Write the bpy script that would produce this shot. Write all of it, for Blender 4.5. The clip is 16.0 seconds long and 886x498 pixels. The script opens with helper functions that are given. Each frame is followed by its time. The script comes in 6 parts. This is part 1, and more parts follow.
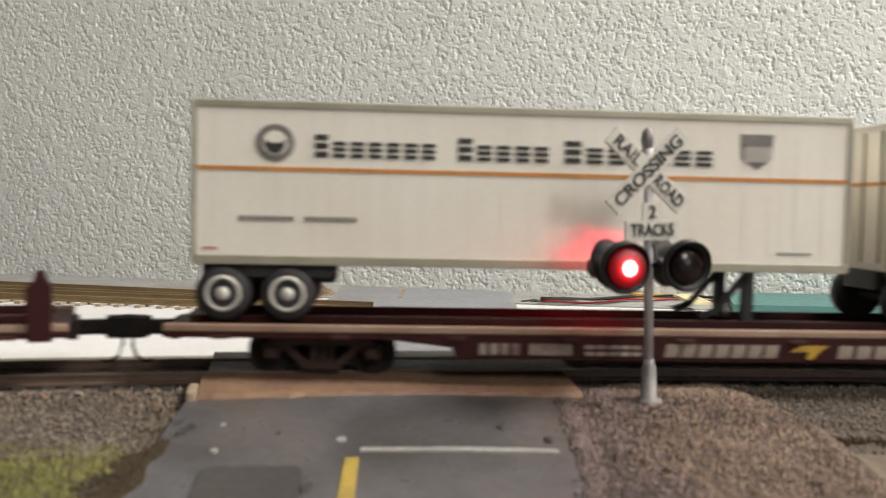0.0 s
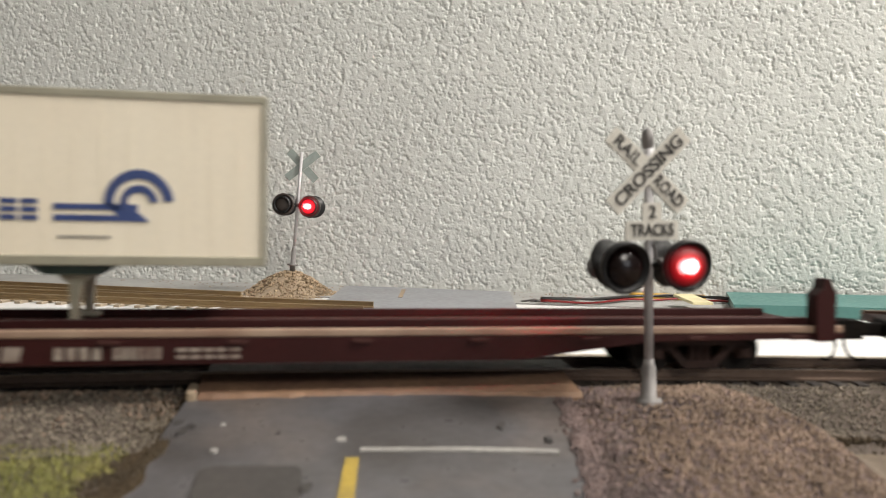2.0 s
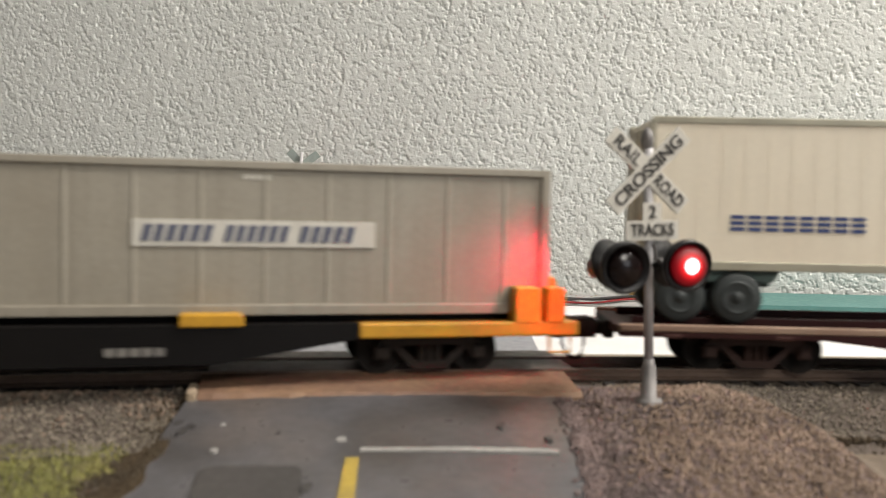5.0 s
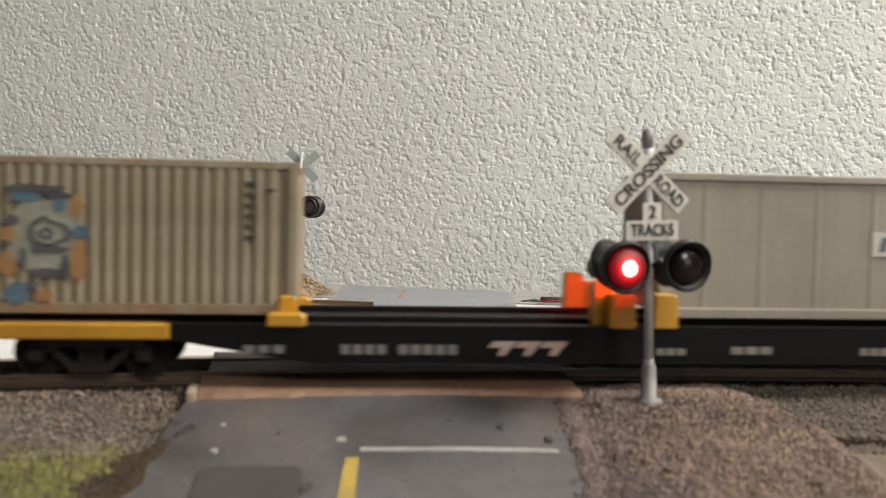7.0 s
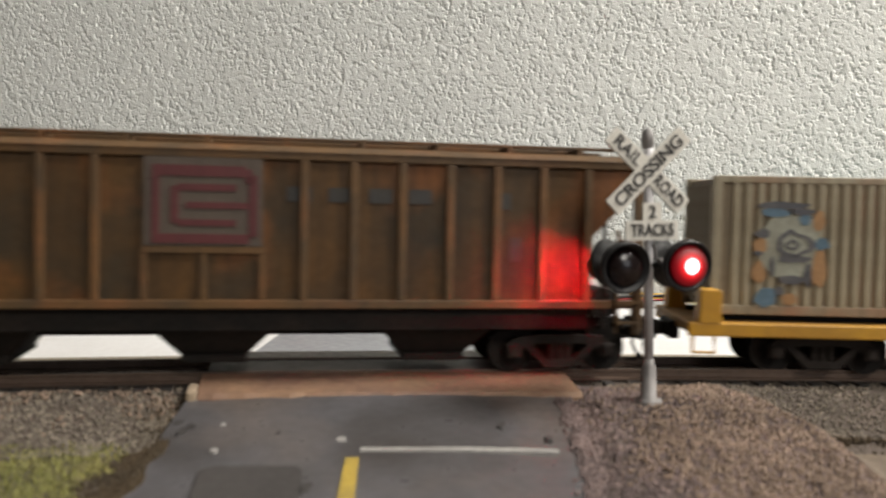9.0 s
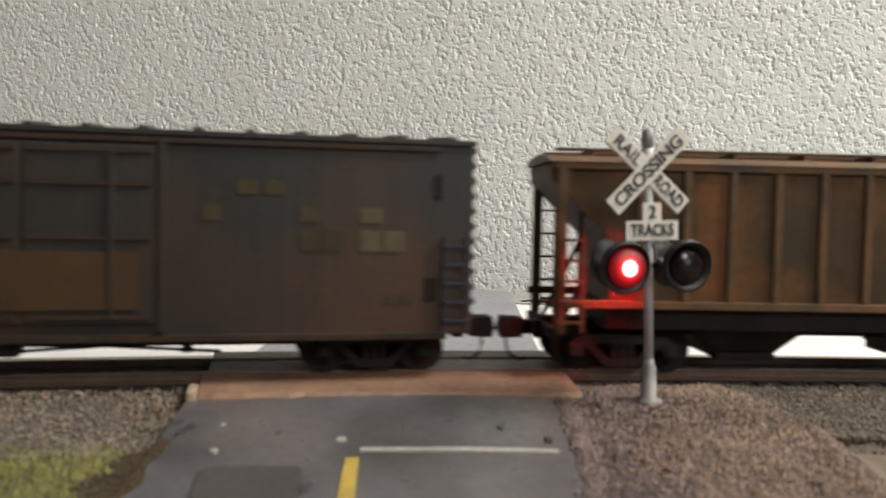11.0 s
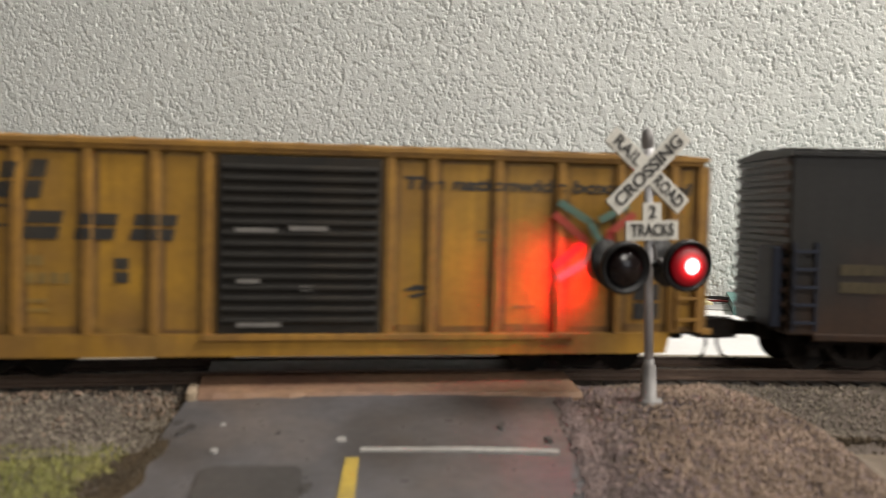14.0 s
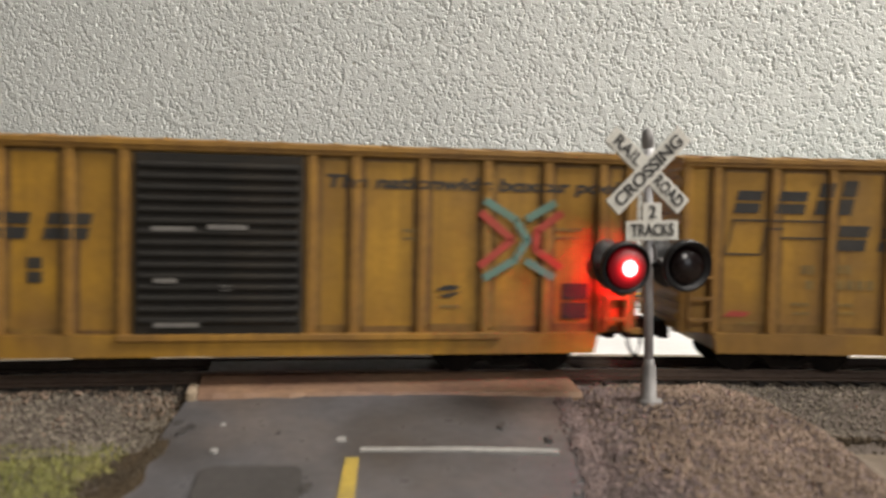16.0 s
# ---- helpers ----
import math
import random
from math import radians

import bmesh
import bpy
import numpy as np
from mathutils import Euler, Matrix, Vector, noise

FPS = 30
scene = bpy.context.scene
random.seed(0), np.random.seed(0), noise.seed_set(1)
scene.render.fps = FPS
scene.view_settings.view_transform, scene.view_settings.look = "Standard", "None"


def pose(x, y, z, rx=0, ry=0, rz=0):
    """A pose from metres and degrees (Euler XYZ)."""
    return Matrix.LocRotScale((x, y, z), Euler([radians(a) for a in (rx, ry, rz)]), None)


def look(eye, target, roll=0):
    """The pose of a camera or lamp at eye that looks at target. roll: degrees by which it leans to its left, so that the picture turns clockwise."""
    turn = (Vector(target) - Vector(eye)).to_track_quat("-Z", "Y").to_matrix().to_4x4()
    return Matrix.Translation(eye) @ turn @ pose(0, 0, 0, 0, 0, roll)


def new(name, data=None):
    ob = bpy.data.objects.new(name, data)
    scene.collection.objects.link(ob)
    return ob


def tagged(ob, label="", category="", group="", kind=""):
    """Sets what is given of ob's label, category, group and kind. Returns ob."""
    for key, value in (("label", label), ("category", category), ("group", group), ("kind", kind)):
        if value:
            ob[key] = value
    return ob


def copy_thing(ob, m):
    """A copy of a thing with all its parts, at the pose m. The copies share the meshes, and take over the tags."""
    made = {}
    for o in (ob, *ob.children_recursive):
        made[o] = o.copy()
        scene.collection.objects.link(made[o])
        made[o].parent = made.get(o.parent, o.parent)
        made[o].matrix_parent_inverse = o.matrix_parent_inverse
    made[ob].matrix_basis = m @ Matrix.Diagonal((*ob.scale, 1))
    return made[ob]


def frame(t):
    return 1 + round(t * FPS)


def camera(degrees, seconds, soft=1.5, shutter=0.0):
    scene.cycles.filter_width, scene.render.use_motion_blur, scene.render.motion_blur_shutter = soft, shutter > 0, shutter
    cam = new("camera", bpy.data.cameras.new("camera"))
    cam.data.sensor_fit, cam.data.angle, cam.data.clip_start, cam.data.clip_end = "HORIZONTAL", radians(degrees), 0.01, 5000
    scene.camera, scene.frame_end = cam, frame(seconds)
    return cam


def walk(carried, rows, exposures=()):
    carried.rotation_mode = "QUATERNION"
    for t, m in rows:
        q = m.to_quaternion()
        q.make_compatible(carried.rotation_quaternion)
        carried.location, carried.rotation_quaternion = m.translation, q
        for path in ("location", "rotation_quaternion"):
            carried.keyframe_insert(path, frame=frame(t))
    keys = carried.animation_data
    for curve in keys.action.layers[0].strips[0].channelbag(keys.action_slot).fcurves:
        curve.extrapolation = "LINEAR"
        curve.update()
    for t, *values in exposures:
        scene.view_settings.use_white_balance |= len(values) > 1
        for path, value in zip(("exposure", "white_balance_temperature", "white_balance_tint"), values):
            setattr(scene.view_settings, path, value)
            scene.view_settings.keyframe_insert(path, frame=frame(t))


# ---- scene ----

# A model railway crossing in HO scale. Rail tops of the main track lie at z = 0.
HALF = 0.0187          # half the width of a freight car
TURN = 8.516           # the main track's turn about z where it passes the camera, degrees
DIST = 0.2137          # the main track's distance ahead of the camera
BEND = 0.863           # its curvature, 1/m: it bends away to the right
RADIUS = 1.0 / BEND
CX, CY = RADIUS * math.sin(radians(TURN)), DIST - RADIUS * math.cos(radians(TURN))   # centre of the curve

# ---------------------------------------------------------------- camera
cam = camera(52.29, 16.0, 1.1, 0.5)
cam.data.dof.use_dof = True
cam.data.dof.focus_distance = 0.42
cam.data.dof.aperture_fstop = 26.0
EYE = (0.0, 0.0, 0.03779)
VIEW = look(EYE, (0.0, 1.0, 0.03779 - math.tan(radians(2.519))), 1.197)
walk(cam, [(0.0, VIEW), (16.0, VIEW)], [(0.0, 0.0), (1.0, 0.05), (2.0, 0.03), (3.0, 0.09), (3.6, 0.13), (4.2, 0.07), (6.5, 0.03), (7.6, 0.07), (9.0, 0.0), (12.5, 0.0), (13.5, -0.05), (14.8, -0.07), (16.0, -0.03)])

# ---------------------------------------------------------------- light
world = bpy.data.worlds.new("room")
scene.world = world
world.use_nodes = True
world.node_tree.nodes["Background"].inputs[0].default_value = (0.75, 0.85, 1.0, 1)
world.node_tree.nodes["Background"].inputs[1].default_value = 0.3


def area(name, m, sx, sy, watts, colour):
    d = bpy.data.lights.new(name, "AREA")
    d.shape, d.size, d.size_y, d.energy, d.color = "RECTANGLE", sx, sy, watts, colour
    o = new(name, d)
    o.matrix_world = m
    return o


# Two unseen room lamps, set by the wall relief and the crossbuck's shadow.
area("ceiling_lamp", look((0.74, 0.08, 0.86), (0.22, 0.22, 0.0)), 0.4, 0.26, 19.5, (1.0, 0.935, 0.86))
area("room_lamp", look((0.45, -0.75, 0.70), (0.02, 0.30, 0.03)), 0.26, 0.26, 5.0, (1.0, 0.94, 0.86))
# Fill added out of view, for sheen on dark cars at the right.
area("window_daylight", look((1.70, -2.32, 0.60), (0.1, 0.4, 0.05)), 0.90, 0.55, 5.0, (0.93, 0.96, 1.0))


# ---------------------------------------------------------------- materials
def mat(name, col, rough=0.55, metal=0.0, dark=None, big=60.0, amount=0.5, fine=900.0, grain=0.12, bump=0.15, streak=0.0, rust=None, rust_amount=0.0, island=False, dist=0.0004, spec=0.5):
    """Paint or stone in two scales of noise, with optional vertical streaks and rust blotches."""
    m = bpy.data.materials.new(name)
    m.use_nodes = True
    nt = m.node_tree
    n, l = nt.nodes, nt.links
    p = n["Principled BSDF"]
    co = n.new("ShaderNodeTexCoord")

    def noise_tex(scale, detail=4.0, stretch=None):
        t = n.new("ShaderNodeTexNoise")
        t.inputs["Scale"].default_value, t.inputs["Detail"].default_value = scale, detail
        if stretch:
            mp = n.new("ShaderNodeMapping")
            mp.inputs["Scale"].default_value = stretch
            l.new(co.outputs["Object"], mp.inputs["Vector"])
            l.new(mp.outputs[0], t.inputs["Vector"])
        else:
            l.new(co.outputs["Object"], t.inputs["Vector"])
        return t

    def ramp(src, lo, hi, top=1.0):
        r = n.new("ShaderNodeMapRange")
        r.inputs["From Min"].default_value, r.inputs["From Max"].default_value, r.inputs["To Max"].default_value = lo, hi, top
        l.new(src, r.inputs["Value"])
        return r.outputs[0]

    def mix(fac, a, b):
        x = n.new("ShaderNodeMix")
        x.data_type = "RGBA"
        if isinstance(fac, float):
            x.inputs[0].default_value = fac
        else:
            l.new(fac, x.inputs[0])
        for v, s in ((a, x.inputs[6]), (b, x.inputs[7])):
            if isinstance(v, tuple):
                s.default_value = (*v, 1)
            else:
                l.new(v, s)
        return x.outputs[2]

    dark = dark or tuple(c * 0.6 for c in col)
    out = mix(ramp(noise_tex(big).outputs["Fac"], 0.38, 0.68, amount), tuple(col), tuple(dark))
    if island:
        g = n.new("ShaderNodeNewGeometry")
        r = n.new("ShaderNodeValToRGB")
        e = r.color_ramp.elements
        e[0].color, e[1].color = (*[c * 0.45 for c in col], 1), (*[min(1, c * 1.45) for c in col], 1)
        e.new(0.55).color = (*dark, 1)
        l.new(g.outputs["Random Per Island"], r.inputs[0])
        out = mix(0.5, out, r.outputs[0])
    if rust:
        out = mix(ramp(noise_tex(big * 0.75, 6.0).outputs["Fac"], 0.48, 0.66, rust_amount), out, tuple(rust))
    if streak:
        out = mix(ramp(noise_tex(1.0, 5.0, (420, 420, 22)).outputs["Fac"], 0.45, 0.75, streak), out, tuple(c * 0.45 for c in dark))
    f = noise_tex(fine, 3.0)
    out = mix(ramp(f.outputs["Fac"], 0.35, 0.7, grain), out, tuple(c * 0.35 for c in col))
    l.new(out, p.inputs["Base Color"])
    rr = ramp(f.outputs["Fac"], 0.2, 0.8)
    rn = n.new("ShaderNodeMapRange")
    rn.inputs["To Min"].default_value, rn.inputs["To Max"].default_value = max(0.05, rough - 0.1), min(1.0, rough + 0.1)
    l.new(rr, rn.inputs["Value"])
    l.new(rn.outputs[0], p.inputs["Roughness"])
    p.inputs["Metallic"].default_value = metal
    p.inputs["Specular IOR Level"].default_value = spec
    if bump:
        b = n.new("ShaderNodeBump")
        b.inputs["Strength"].default_value, b.inputs["Distance"].default_value = bump, dist
        l.new(f.outputs["Fac"], b.inputs["Height"])
        l.new(b.outputs[0], p.inputs["Normal"])
    return m


def glow(name, core, rim, white, blue=None, hot=0.34):
    """A lit lamp: white-hot in its middle, deep red towards the rim of the lens."""
    m = bpy.data.materials.new(name)
    m.use_nodes = True
    n, l = m.node_tree.nodes, m.node_tree.links
    p = n["Principled BSDF"]
    p.inputs["Base Color"].default_value = (0.05, 0.001, 0.001, 1)
    co = n.new("ShaderNodeTexCoord")
    d = n.new("ShaderNodeVectorMath")
    d.operation = "LENGTH"
    l.new(co.outputs["Object"], d.inputs[0])
    r = n.new("ShaderNodeValToRGB")
    e = r.color_ramp.elements
    k = 1.0 / core
    blue = white if blue is None else blue
    e[0].position, e[0].color = 0.0, (1.0, white, blue, 1)
    e[1].position, e[1].color = 1.0, (0.02 * k, 0.0, 0.0005 * k, 1)
    for at, c in ((hot, (1.0, white, blue)), (hot + 0.12, (rim * k, rim * 0.012 * k, rim * 0.02 * k)), (0.70, (rim * 0.20 * k, 0.0, rim * 0.004 * k))):
        x = e.new(at)
        x.color = (*c, 1)
    m1 = n.new("ShaderNodeMath")
    m1.operation = "DIVIDE"
    m1.inputs[1].default_value = 0.0043
    l.new(d.outputs["Value"], m1.inputs[0])
    l.new(m1.outputs[0], r.inputs[0])
    l.new(r.outputs[0], p.inputs["Emission Color"])
    p.inputs["Emission Strength"].default_value = core
    return m


M = dict(
    stucco=mat("stucco", (0.655, 0.672, 0.648), 0.62, dark=(0.595, 0.612, 0.588), big=14, amount=0.7, fine=700, grain=0.10, bump=0.35, dist=0.0006),
    grey_board=mat("grey_board", (0.34, 0.34, 0.33), 0.7, dark=(0.25, 0.25, 0.24), big=45, amount=0.7, fine=500, grain=0.2),
    beige_strip=mat("beige_strip", (0.36, 0.31, 0.24), 0.8, dark=(0.25, 0.21, 0.16), big=40, amount=0.8, fine=600, grain=0.3),
    # Darker tone than the other sand, for the flat at the right.
    flat_sand=mat("dark_sand", (0.155, 0.120, 0.088), 0.95, dark=(0.10, 0.08, 0.06), big=50, fine=900, grain=0.35, bump=0.4),
    pole=mat("bright_silver_paint", (0.50, 0.49, 0.50), 0.42, 0.1, big=300, fine=2000, grain=0.1),
    far_lens=mat("brown_grey_lens", (0.060, 0.046, 0.040), 0.5, big=300, fine=2000, bump=0.0),
    plaster=mat("plaster", (0.72, 0.71, 0.68), 0.8, big=3, fine=60),
    board=mat("white_board", (0.73, 0.73, 0.73), 0.7, dark=(0.60, 0.59, 0.57), big=30, amount=0.45, fine=500, grain=0.1),
    floor=mat("floor_boards", (0.10, 0.075, 0.055), 0.5, big=4, fine=80),
    road=mat("road_paint", (0.103, 0.101, 0.107), 0.34, dark=(0.050, 0.045, 0.041), big=42, amount=0.8, fine=420, grain=0.25, bump=0.12, rust=(0.150, 0.120, 0.10), rust_amount=0.5),
    far_road=mat("far_road_paint", (0.26, 0.27, 0.29), 0.5, dark=(0.2, 0.2, 0.21), big=30, fine=400, grain=0.15),
    tar=mat("tar_patch", (0.060, 0.056, 0.054), 0.5, big=80, fine=500),
    yellow_line=mat("yellow_line", (0.42, 0.30, 0.055), 0.6, dark=(0.26, 0.20, 0.06), big=300, amount=0.7, fine=900, grain=0.3),
    white_line=mat("white_line", (0.35, 0.34, 0.32), 0.6, dark=(0.24, 0.23, 0.22), big=220, amount=0.7, fine=900, grain=0.3),
    plank=mat("crossing_wood", (0.245, 0.148, 0.088), 0.65, dark=(0.105, 0.052, 0.042), big=50, amount=0.75, fine=500, grain=0.35, rust=(0.235, 0.150, 0.100), rust_amount=0.5),
    panel=mat("crossing_panel", (0.185, 0.160, 0.140), 0.6, big=60, fine=500, grain=0.3),
    soil=mat("soil", (0.115, 0.088, 0.070), 0.95, dark=(0.060, 0.048, 0.038), big=70, amount=0.9, fine=800, grain=0.5, bump=0.6, dist=0.001),
    sand=mat("sand", (0.33, 0.255, 0.175), 0.95, dark=(0.25, 0.21, 0.16), big=50, fine=900, grain=0.3, bump=0.4),
    ballast=mat("ballast", (0.225, 0.190, 0.148), 0.9, dark=(0.085, 0.072, 0.060), big=55, amount=0.9, fine=1400, grain=0.3, island=True),
    gravel=mat("gravel", (0.250, 0.180, 0.165), 0.9, dark=(0.070, 0.056, 0.056), big=70, amount=0.95, fine=1400, grain=0.3, island=True),
    tan_gravel=mat("tan_gravel", (0.31, 0.225, 0.170), 0.9, dark=(0.11, 0.078, 0.052), big=60, amount=0.9, fine=1400, grain=0.3, island=True),
    dirt=mat("dark_dirt", (0.064, 0.041, 0.018), 0.95, dark=(0.024, 0.019, 0.010), big=90, amount=0.9, fine=1200, grain=0.3, island=True),
    grit=mat("mound_grit", (0.36, 0.275, 0.18), 0.95, dark=(0.29, 0.215, 0.14), big=90, amount=0.6, fine=1500, grain=0.3, island=True),
    grass=mat("grass_flock", (0.31, 0.295, 0.092), 0.9, dark=(0.145, 0.160, 0.042), big=60, amount=0.8, fine=900, grain=0.25, island=True, rust=(0.33, 0.23, 0.10), rust_amount=0.5),
    rail=mat("rail_rust", (0.170, 0.118, 0.090), 0.5, 0.5, big=200, fine=900),
    brass=mat("brass_rail", (0.32, 0.23, 0.12), 0.45, 0.5, dark=(0.18, 0.12, 0.07), big=60, fine=900),
    tie=mat("tie", (0.035, 0.03, 0.027), 0.85, big=200, fine=1200, grain=0.3),
    pale_tie=mat("pale_tie", (0.36, 0.30, 0.22), 0.85, dark=(0.2, 0.17, 0.13), big=120, amount=0.9, fine=1200, grain=0.3),
    steel=mat("silver_paint", (0.21, 0.20, 0.195), 0.6, 0.2, big=300, fine=2000, grain=0.1),
    black=mat("black_gloss", (0.010, 0.010, 0.011), 0.42, big=300, fine=2000, bump=0.05),
    lens=mat("dark_red_lens", (0.006, 0.002, 0.002), 0.22, big=300, fine=2000, bump=0.0, spec=0.5),
    sign=mat("sign_white", (0.62, 0.60, 0.54), 0.55, dark=(0.52, 0.50, 0.44), big=250, fine=1800, grain=0.1),
    sign_back=mat("sign_back", (0.27, 0.31, 0.29), 0.5, big=250, fine=1800),
    ink=mat("black_ink", (0.03, 0.028, 0.026), 0.6, big=300, fine=1800),
    yellow=mat("boxcar_yellow", (0.46, 0.245, 0.020), 0.55, dark=(0.27, 0.135, 0.017), big=58, amount=0.95, fine=620, grain=0.26, streak=0.45, rust=(0.165, 0.088, 0.03), rust_amount=0.65),
    grime_yellow=mat("grimy_yellow", (0.38, 0.195, 0.026), 0.6, dark=(0.21, 0.105, 0.024), big=60, amount=0.9, fine=700, grain=0.3, streak=0.4, rust=(0.15, 0.08, 0.03), rust_amount=0.6),
    grime=mat("dark_grime", (0.13, 0.068, 0.020), 0.7, dark=(0.26, 0.145, 0.024), big=90, amount=0.9, fine=700, grain=0.3),
    door_black=mat("door_grey_black", (0.026, 0.024, 0.021), 0.62, big=60, fine=700, grain=0.2, rust=(0.065, 0.047, 0.028), rust_amount=0.4, spec=0.2),
    ink_car=mat("faded_black", (0.024, 0.023, 0.022), 0.6, dark=(0.06, 0.045, 0.024), big=90, amount=0.5, fine=700, grain=0.2),
    ink_soft=mat("worn_brown_ink", (0.17, 0.115, 0.04), 0.6, dark=(0.30, 0.19, 0.04), big=200, amount=0.8, fine=700),
    red=mat("logo_red", (0.46, 0.05, 0.035), 0.55, dark=(0.26, 0.08, 0.035), big=120, fine=800),
    teal=mat("logo_teal", (0.12, 0.25, 0.22), 0.55, dark=(0.16, 0.20, 0.12), big=120, fine=800),
    slate=mat("boxcar_slate", (0.029, 0.0275, 0.025), 0.42, dark=(0.018, 0.0175, 0.016), big=26, amount=0.8, fine=700, grain=0.18, streak=0.3, rust=(0.080, 0.036, 0.016), rust_amount=0.65, spec=0.33),
    slate_blue=mat("blue_slate", (0.030, 0.036, 0.056), 0.5, big=50, fine=700, spec=0.2),
    dull_gold=mat("dull_gold", (0.080, 0.060, 0.024), 0.6, big=120, amount=0.8, fine=700, grain=0.3),
    rust_door=mat("rusty_slate", (0.062, 0.034, 0.016), 0.55, dark=(0.028, 0.020, 0.015), big=40, amount=0.9, fine=700, grain=0.25, spec=0.2),
    faint_gold=mat("faint_gold", (0.056, 0.043, 0.021), 0.6, dark=(0.030, 0.026, 0.018), big=90, amount=0.9, fine=700, grain=0.3, spec=0.2),
    brown=mat("hopper_brown", (0.090, 0.044, 0.012), 0.6, dark=(0.030, 0.024, 0.014), big=62, amount=1.0, fine=600, grain=0.25, streak=0.55, rust=(0.20, 0.070, 0.018), rust_amount=0.85, spec=0.3),
    brown_rib=mat("hopper_rib", (0.112, 0.056, 0.015), 0.6, dark=(0.046, 0.030, 0.014), big=80, amount=0.9, fine=600, grain=0.25, rust=(0.21, 0.080, 0.022), rust_amount=0.6),
    slate_rust=mat("slate_rust", (0.040, 0.026, 0.019), 0.55, dark=(0.022, 0.016, 0.013), big=80, amount=0.9, fine=600, grain=0.25, rust=(0.075, 0.036, 0.018), rust_amount=0.5, spec=0.2),
    faded_red=mat("faded_logo_red", (0.088, 0.016, 0.017), 0.6, big=80, fine=700, streak=0.3),
    faded_white=mat("faded_logo_white", (0.082, 0.062, 0.046), 0.6, dark=(0.050, 0.035, 0.025), big=60, fine=700, streak=0.3),
    maroon=mat("flatcar_maroon", (0.038, 0.0085, 0.008), 0.5, dark=(0.021, 0.0065, 0.006), big=60, fine=700, grain=0.25, spec=0.2),
    dark_truck=mat("maroon_truck", (0.050, 0.026, 0.021), 0.7, dark=(0.028, 0.017, 0.014), big=140, amount=0.8, fine=900, grain=0.3, spec=0.3),
    deck=mat("flatcar_deck", (0.065, 0.024, 0.020), 0.6, dark=(0.035, 0.013, 0.011), big=50, fine=600, grain=0.3, spec=0.2),
    # Pale tan tone along both edges of the maroon decks.
    edge=mat("pale_deck_edge", (0.35, 0.25, 0.18), 0.6, dark=(0.20, 0.11, 0.075), big=60, amount=0.8, fine=600),
    dusty_white=mat("dusty_lettering", (0.36, 0.31, 0.26), 0.6, dark=(0.15, 0.085, 0.068), big=200, amount=0.9, fine=900, grain=0.3),
    gold=mat("gold_emblem", (0.48, 0.29, 0.03), 0.55, big=200, fine=900),
    trailer=mat("trailer_white", (0.85, 0.82, 0.74), 0.4, dark=(0.78, 0.72, 0.62), big=28, amount=0.7, fine=900, grain=0.05, streak=0.10, bump=0.04),
    cream=mat("trailer_cream", (0.87, 0.80, 0.655), 0.4, dark=(0.82, 0.73, 0.58), big=28, amount=0.7, fine=900, grain=0.05, streak=0.08, bump=0.04),
    trim=mat("trailer_trim", (0.43, 0.41, 0.32), 0.4, 0.3, big=80, fine=900),
    orange=mat("orange_stripe", (0.62, 0.26, 0.06), 0.5, big=90, fine=900),
    blue=mat("navy_lettering", (0.045, 0.075, 0.22), 0.5, big=90, fine=900),
    faded_blue=mat("faded_navy", (0.10, 0.11, 0.16), 0.55, dark=(0.17, 0.17, 0.19), big=150, fine=900),
    grey_ink=mat("grey_lettering", (0.16, 0.15, 0.14), 0.5, dark=(0.28, 0.26, 0.23), big=200, fine=900),
    tyre=mat("tyre", (0.022, 0.022, 0.023), 0.7, big=200, fine=1200),
    green_tyre=mat("green_grey_tyre", (0.032, 0.040, 0.040), 0.65, big=200, fine=1200),
    hub=mat("hub_silver", (0.62, 0.60, 0.55), 0.42, 0.1, big=200, fine=1500),
    frame=mat("trailer_frame", (0.03, 0.03, 0.03), 0.6, big=200, fine=1200),
    green_frame=mat("green_frame", (0.06, 0.10, 0.09), 0.6, big=200, fine=1200),
    grey_box=mat("container_grey", (0.345, 0.32, 0.265), 0.45, dark=(0.265, 0.235, 0.185), big=26, amount=0.8, fine=800, grain=0.12, streak=0.2),
    rusty_box=mat("container_rusty", (0.335, 0.295, 0.205), 0.55, dark=(0.205, 0.165, 0.10), big=62, amount=0.9, fine=800, grain=0.15, streak=0.65, rust=(0.27, 0.11, 0.05), rust_amount=0.75),
    # Darker, browner tone than the ribs, for the shell between them.
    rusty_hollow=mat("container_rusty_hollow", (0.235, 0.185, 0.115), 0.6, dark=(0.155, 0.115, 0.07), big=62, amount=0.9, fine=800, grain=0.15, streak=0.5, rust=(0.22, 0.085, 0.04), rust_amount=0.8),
    ttx_yellow=mat("railcar_yellow", (0.58, 0.31, 0.02), 0.45, dark=(0.44, 0.21, 0.02), big=60, fine=700, grain=0.2, rust=(0.22, 0.11, 0.03), rust_amount=0.35),
    ttx_black=mat("railcar_black", (0.007, 0.0062, 0.0062), 0.5, big=60, fine=700, spec=0.14),
    pink_white=mat("pale_emblem", (0.50, 0.38, 0.33), 0.55, big=120, fine=700),
    under=mat("underframe", (0.012, 0.0105, 0.0095), 0.8, dark=(0.03, 0.021, 0.016), big=120, amount=0.6, fine=900, grain=0.3, spec=0.2),
    truck=mat("truck_dust", (0.032, 0.025, 0.021), 0.7, dark=(0.03, 0.026, 0.024), big=160, amount=0.7, fine=900, grain=0.3, spec=0.2),
    tape=mat("masking_tape", (0.66, 0.60, 0.36), 0.6, big=80, fine=900),
